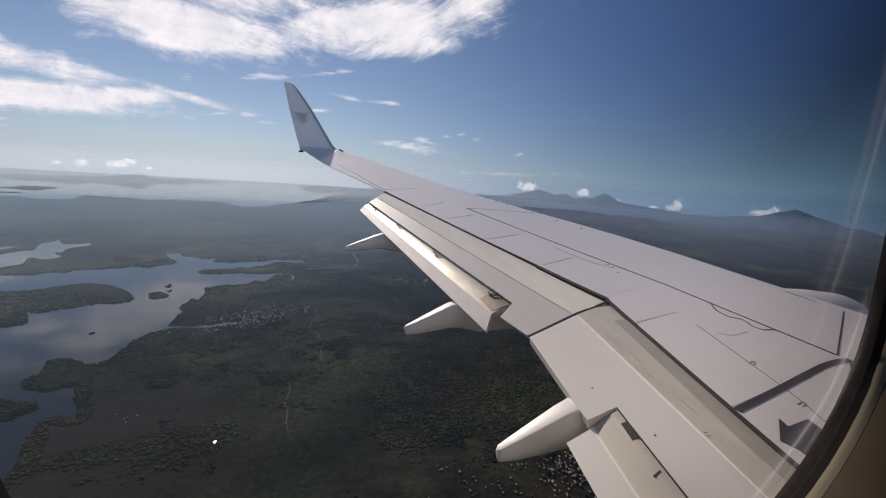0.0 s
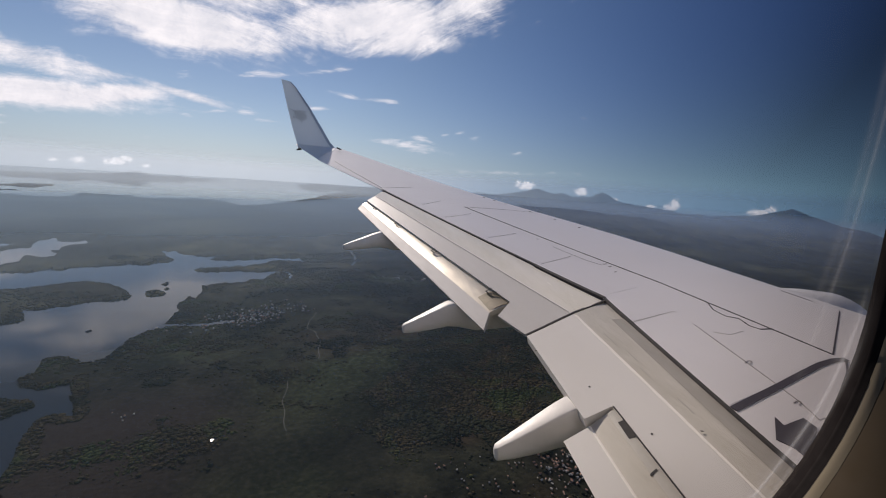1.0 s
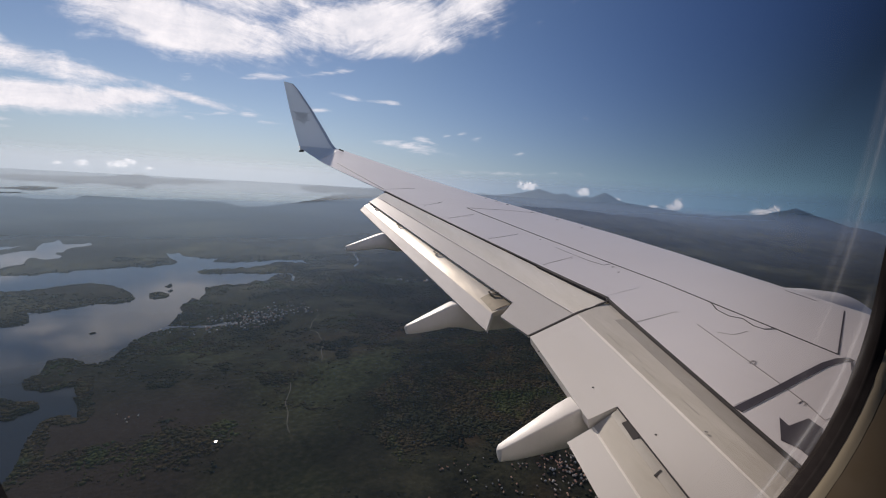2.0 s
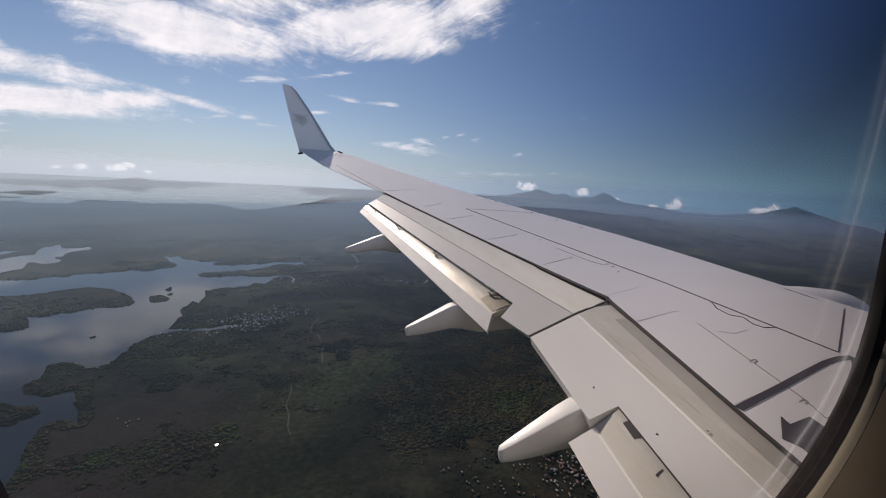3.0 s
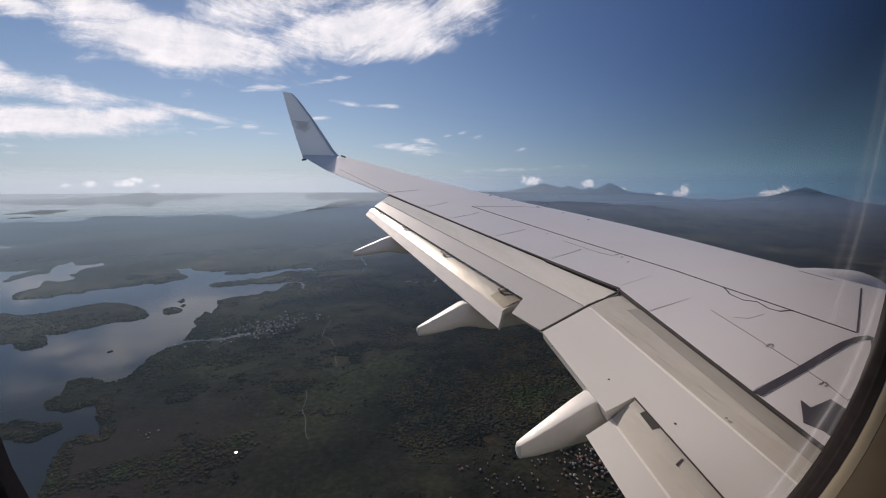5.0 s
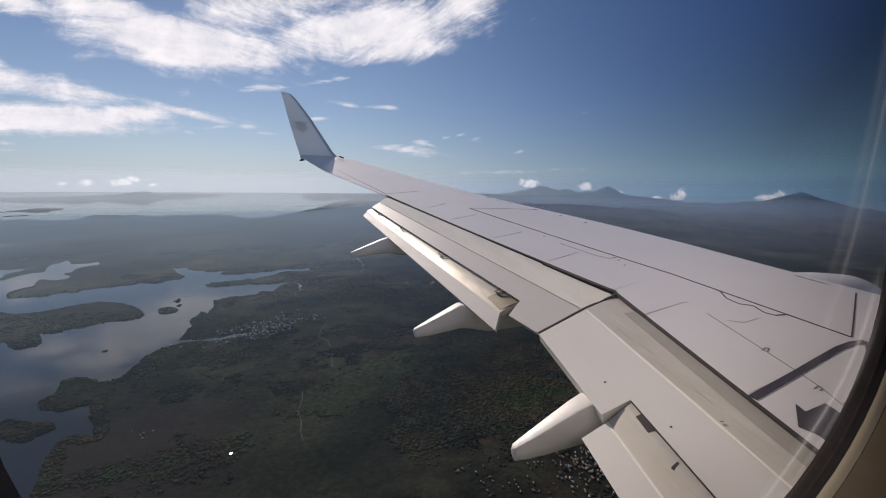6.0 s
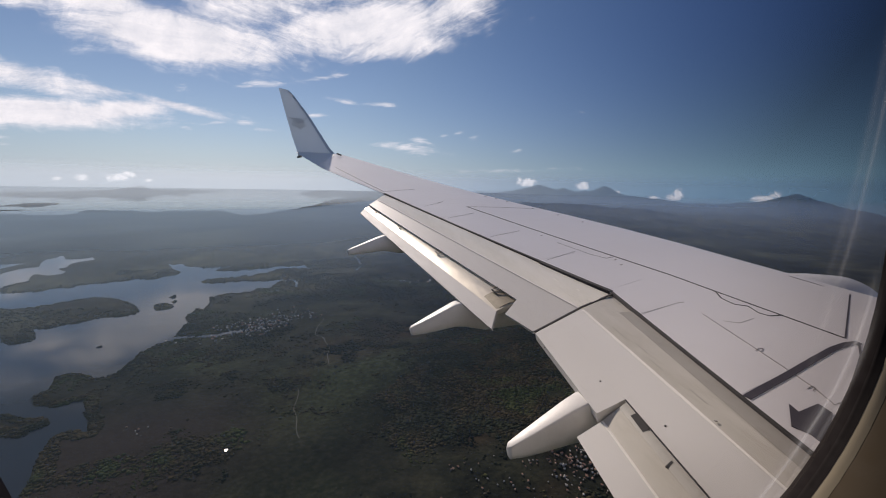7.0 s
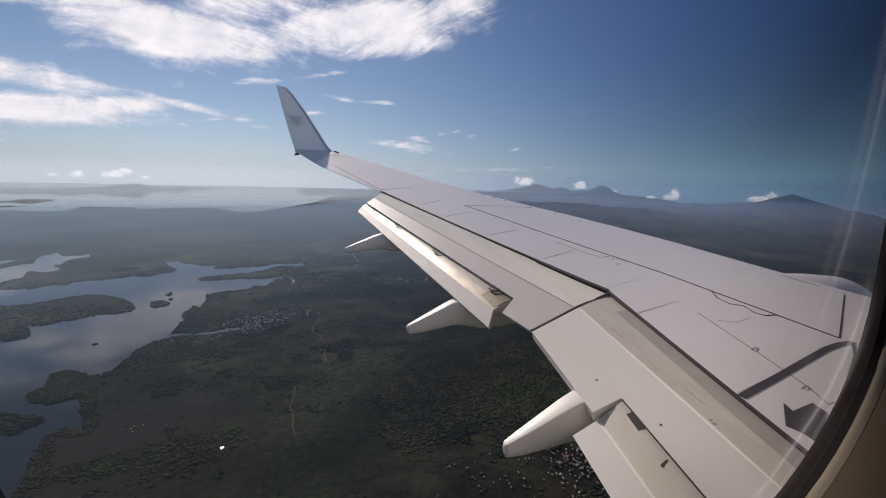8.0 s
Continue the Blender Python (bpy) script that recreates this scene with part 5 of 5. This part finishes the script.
track("road", [(11.1, 230.1), (7.3, 213.9), (6.5, 202.0), (9.5, 192.3), (11.1, 179.8), (9.4, 165.4)], 0.34, DIRT_ROAD, "pale dirt road through the forest", "road", lift=0.12)
track("road", [(-2.1, 150.1), (-2.9, 138.5), (-2.1, 129.0), (-1.4, 118.4)], 0.30, DIRT_ROAD, "pale dirt track through scrub", "road", lift=0.12)
track("stream", [(51.7, 428.3), (54.1, 404.8), (52.7, 387.5), (47.0, 367.7)], 1.6, WATER, "narrow winding tidal creek", "stream", lift=0.3)
track("stream", [(-9.0, 348.8), (-4.3, 343.1), (-1.8, 330.5), (-3.1, 316.2)], 1.6, WATER, "narrow winding tidal creek", "stream", lift=0.3)



def pool(x, y, rx, ry, label):
    pts = [(x + rx * math.cos(a) * (1 + 0.25 * math.sin(3 * a)), y + ry * math.sin(a) * (1 + 0.2 * math.cos(2 * a))) for a in [2 * math.pi * k / 24 for k in range(24)]]
    z = max(ground_z(px, py)[0] for px, py in pts) + 0.3
    ob = mesh_object("pool", [(px, py, z) for px, py in pts] + [(px, py, z - 0.8) for px, py in pts],
                     [tuple(range(24))] + [((k + 1) % 24, k, k + 24, (k + 1) % 24 + 24) for k in range(24)], STILL_WATER, smooth=False)
    return tagged(ob, label, "water", kind="structure")


pool(-20.1, 118.1, 0.42, 0.75, "small flooded pool glinting in the sun")

HOUSE_WORDS = ("small pale house with a light tin roof", "small pale house with a rusty tin roof")


def house(roof_material, label, group):
    """Walls with a gable roof that overhangs."""
    w, d, h, e = 0.55, 0.38, 0.32, 0.07
    walls = [(-w, -d, -0.3), (w, -d, -0.3), (w, d, -0.3), (-w, d, -0.3), (-w, -d, h), (w, -d, h), (w, d, h), (-w, d, h), (-w, 0, h + 0.2), (w, 0, h + 0.2)]
    ob = mesh_object("house", walls, [(0, 1, 5, 4), (2, 3, 7, 6), (1, 2, 6, 9, 5), (3, 0, 4, 8, 7)], HOUSE_WALL, smooth=False)
    tagged(ob, label, "house", group=group)
    rz, re = h + 0.26, h - 0.01
    top = [(-w - e, -d - e, re), (w + e, -d - e, re), (w + e, 0, rz), (-w - e, 0, rz), (w + e, d + e, re), (-w - e, d + e, re)]
    low = [(x, y, z - 0.05) for x, y, z in top]
    faces = [(0, 1, 2, 3), (3, 2, 4, 5), (7, 6, 9, 8), (8, 9, 11, 10), (0, 6, 7, 1), (5, 4, 10, 11), (0, 3, 9, 6), (3, 5, 11, 9), (2, 1, 7, 8), (4, 2, 8, 10)]
    roof = mesh_object("roof", top + low, faces, roof_material, smooth=False)
    roof.parent = ob
    return ob


def settle(centre, spread, lean, count, group, tin_share, sizes):
    """Scatter houses of a village round a centre."""
    pair = [house(m, t, group) for m, t in ((TIN_ROOF, HOUSE_WORDS[0]), (RUST_ROOF, HOUSE_WORDS[1]))]
    made, tries, spots = 0, 0, []
    while made < count and tries < count * 40:
        tries += 1
        a, b = random.gauss(0, 1), random.gauss(0, 1)
        x = centre[0] + a * spread[0] * math.cos(lean) - b * spread[1] * math.sin(lean)
        y = centre[1] + a * spread[0] * math.sin(lean) + b * spread[1] * math.cos(lean)
        if any((x - u) ** 2 + (y - v) ** 2 < (0.9 * sizes[1]) ** 2 for u, v in spots):
            continue
        z, sd = ground_z(x, y)
        if sd < 0.4:
            continue
        spots.append((x, y))
        src = pair[0 if random.random() < tin_share else 1]
        k = random.uniform(*sizes)
        m = pose(x, y, z + 0.25, 0, 0, random.choice((20, 110, 65)) + random.gauss(0, 12))
        if made < 2:
            ob = pair[made]
            ob.matrix_basis = m
        else:
            ob = copy_thing(src, m)
        ob.scale = (k * random.uniform(0.8, 1.3), k, k)
        made += 1
    return spots


SPOTS = settle((-22, 234), (13, 6.0), radians(20), 150, "houses of the lagoon village", 0.75, (0.65, 1.3))
SPOTS += settle((67.5, 84.5), (5.5, 5.0), radians(-12), 135, "houses of the town by the forest", 0.35, (0.30, 0.60))
SPOTS += settle((47, 84.5), (8, 3.0), radians(-12), 32, "houses of the town by the forest", 0.4, (0.30, 0.50))
SPOTS += settle((84, 311), (9, 2.5), 0.0, 9, "scattered farm houses", 0.9, (1.2, 1.8))
SPOTS += settle((-46, 141), (3.5, 2.0), 0.0, 6, "scattered farm houses", 0.5, (0.34, 0.55))


# ---- a boat on the lagoon ----
def boat(x, y, turn):
    ob = new("boat")
    ob.matrix_basis = pose(x, y, SEA_Z, 0, 0, turn)
    tagged(ob, "small dark boat on the calm lagoon", "boat")
    hull, n = [], 10
    for i in range(n + 1):
        f = i / n
        w = 0.34 * math.sin(math.pi * (0.12 + 0.8 * f)) ** 0.7
        px = -1.1 + 2.2 * f
        for k, (sx, z) in enumerate(((-1, 0.32 + 0.12 * f * f), (-0.7, -0.05), (0.7, -0.05), (1, 0.32 + 0.12 * f * f))):
            hull.append((px, sx * w, z))
    faces = [(i * 4 + k, i * 4 + k + 1, i * 4 + k + 5, i * 4 + k + 4) for i in range(n) for k in range(3)] + [(0, 1, 2, 3), (n * 4 + 3, n * 4 + 2, n * 4 + 1, n * 4)]
    for name, v, f, m in (("hull", hull, faces, SEAL_DARK),
                          ("cabin", [(x_, y_, z_) for x_ in (-0.5, 0.3) for y_ in (-0.2, 0.2) for z_ in (0.1, 0.6)],
                           [(0, 1, 3, 2), (4, 6, 7, 5), (0, 4, 5, 1), (2, 3, 7, 6), (1, 5, 7, 3)], HOUSE_WALL)):
        part_ = mesh_object(name, v, f, m, smooth=False)
        part_.parent = ob
    return ob


boat(-87.0, 224.9, 35)


# ---- forest ----
def crown_shape(seed):
    """One lumpy tree crown with a short trunk, low in faces."""
    rnd = random.Random(seed)
    bm = bmesh.new()
    bmesh.ops.create_icosphere(bm, subdivisions=1, radius=1.0)
    for p in bm.verts:
        k = rnd.uniform(0.72, 1.22)
        p.co = Vector((p.co.x * k, p.co.y * k, max(-0.55, p.co.z * k * 0.85)))
    co = np.array([p.co[:] for p in bm.verts])
    tri = np.array([[p.index for p in f.verts] for f in bm.faces])
    bm.free()
    return co, tri


def forest(count_near, count_far):
    shapes = [crown_shape(s) for s in range(8)]
    rng = np.random.default_rng(4)
    az = np.radians(rng.uniform(-52, 50, count_near + count_far))
    near = rng.uniform(0, 1, count_near)
    r = np.concatenate([np.sqrt(84 ** 2 + near * (190 ** 2 - 84 ** 2)), rng.uniform(190, 430, count_far)])
    x, y = r * np.sin(az), r * np.cos(az)
    h, sd = land_height(x, y)
    wood = fbm(x, y, 40, 4, 91) + 0.45 * fbm(x, y, 9, 3, 95)
    swamp = np.exp(-((x + 48) / 34) ** 2 - ((y - 122) / 34) ** 2)
    share = np.clip(0.006 + 0.994 * smooth01(wood - 0.7 * swamp, -0.30, 0.12), 0, 1)
    share = np.where(sd < 4, np.maximum(share, 0.95), share)
    keep = (sd > 0.1) & ((rng.uniform(0, 1, len(x)) < share) | ((sd < 4) & (sd > 0.4)))
    if SPOTS:
        s = np.array(SPOTS)
        close = np.zeros(len(x), bool)
        for u, v in s:
            close |= (x - u) ** 2 + (y - v) ** 2 < 1.3
        keep &= ~close
    x, y, h, r, share = x[keep], y[keep], h[keep], r[keep], share[keep]
    size = rng.lognormal(-1.12, 0.55, len(x)) * (0.45 + 0.6 * share) * (1 + 0.9 * fbm(x, y, 7, 3, 97)) * np.where(r > 190, 1.2, 1.0)
    size = np.minimum(size, 0.55 + 0.0014 * r)
    turn = rng.uniform(0, 2 * np.pi, len(x))
    which = rng.integers(0, len(shapes), len(x))
    verts, tris, base = [], [], 0
    for k, (co, tri) in enumerate(shapes):
        sel = which == k
        n = int(sel.sum())
        c, s_, sz = np.cos(turn[sel]), np.sin(turn[sel]), size[sel]
        px = (co[None, :, 0] * c[:, None] - co[None, :, 1] * s_[:, None]) * sz[:, None] + x[sel][:, None]
        py = (co[None, :, 0] * s_[:, None] + co[None, :, 1] * c[:, None]) * sz[:, None] + y[sel][:, None]
        pz = co[None, :, 2] * sz[:, None] * 0.5 + (SEA_Z + h[sel] + 0.2 * sz)[:, None]
        verts.append(np.stack([px, py, pz], -1).reshape(-1, 3))
        t = tri[None] + (base + np.arange(n) * len(co))[:, None, None]
        tris.append(t.reshape(-1, 3))
        base += n * len(co)
    v, t = np.concatenate(verts), np.concatenate(tris)
    me = bpy.data.meshes.new("forest")
    me.vertices.add(len(v))
    me.vertices.foreach_set("co", v.astype(np.float32).ravel())
    me.loops.add(len(t) * 3)
    me.loops.foreach_set("vertex_index", t.astype(np.int32).ravel())
    me.polygons.add(len(t))
    me.polygons.foreach_set("loop_start", np.arange(0, len(t) * 3, 3, dtype=np.int32))
    me.polygons.foreach_set("use_smooth", np.ones(len(t), bool))
    me.update(calc_edges=True)
    me.materials.append(LEAVES)
    return tagged(new("forest", me), "dense dark green tropical forest crowns", "trees", kind="stuff")


forest(100000, 95000)
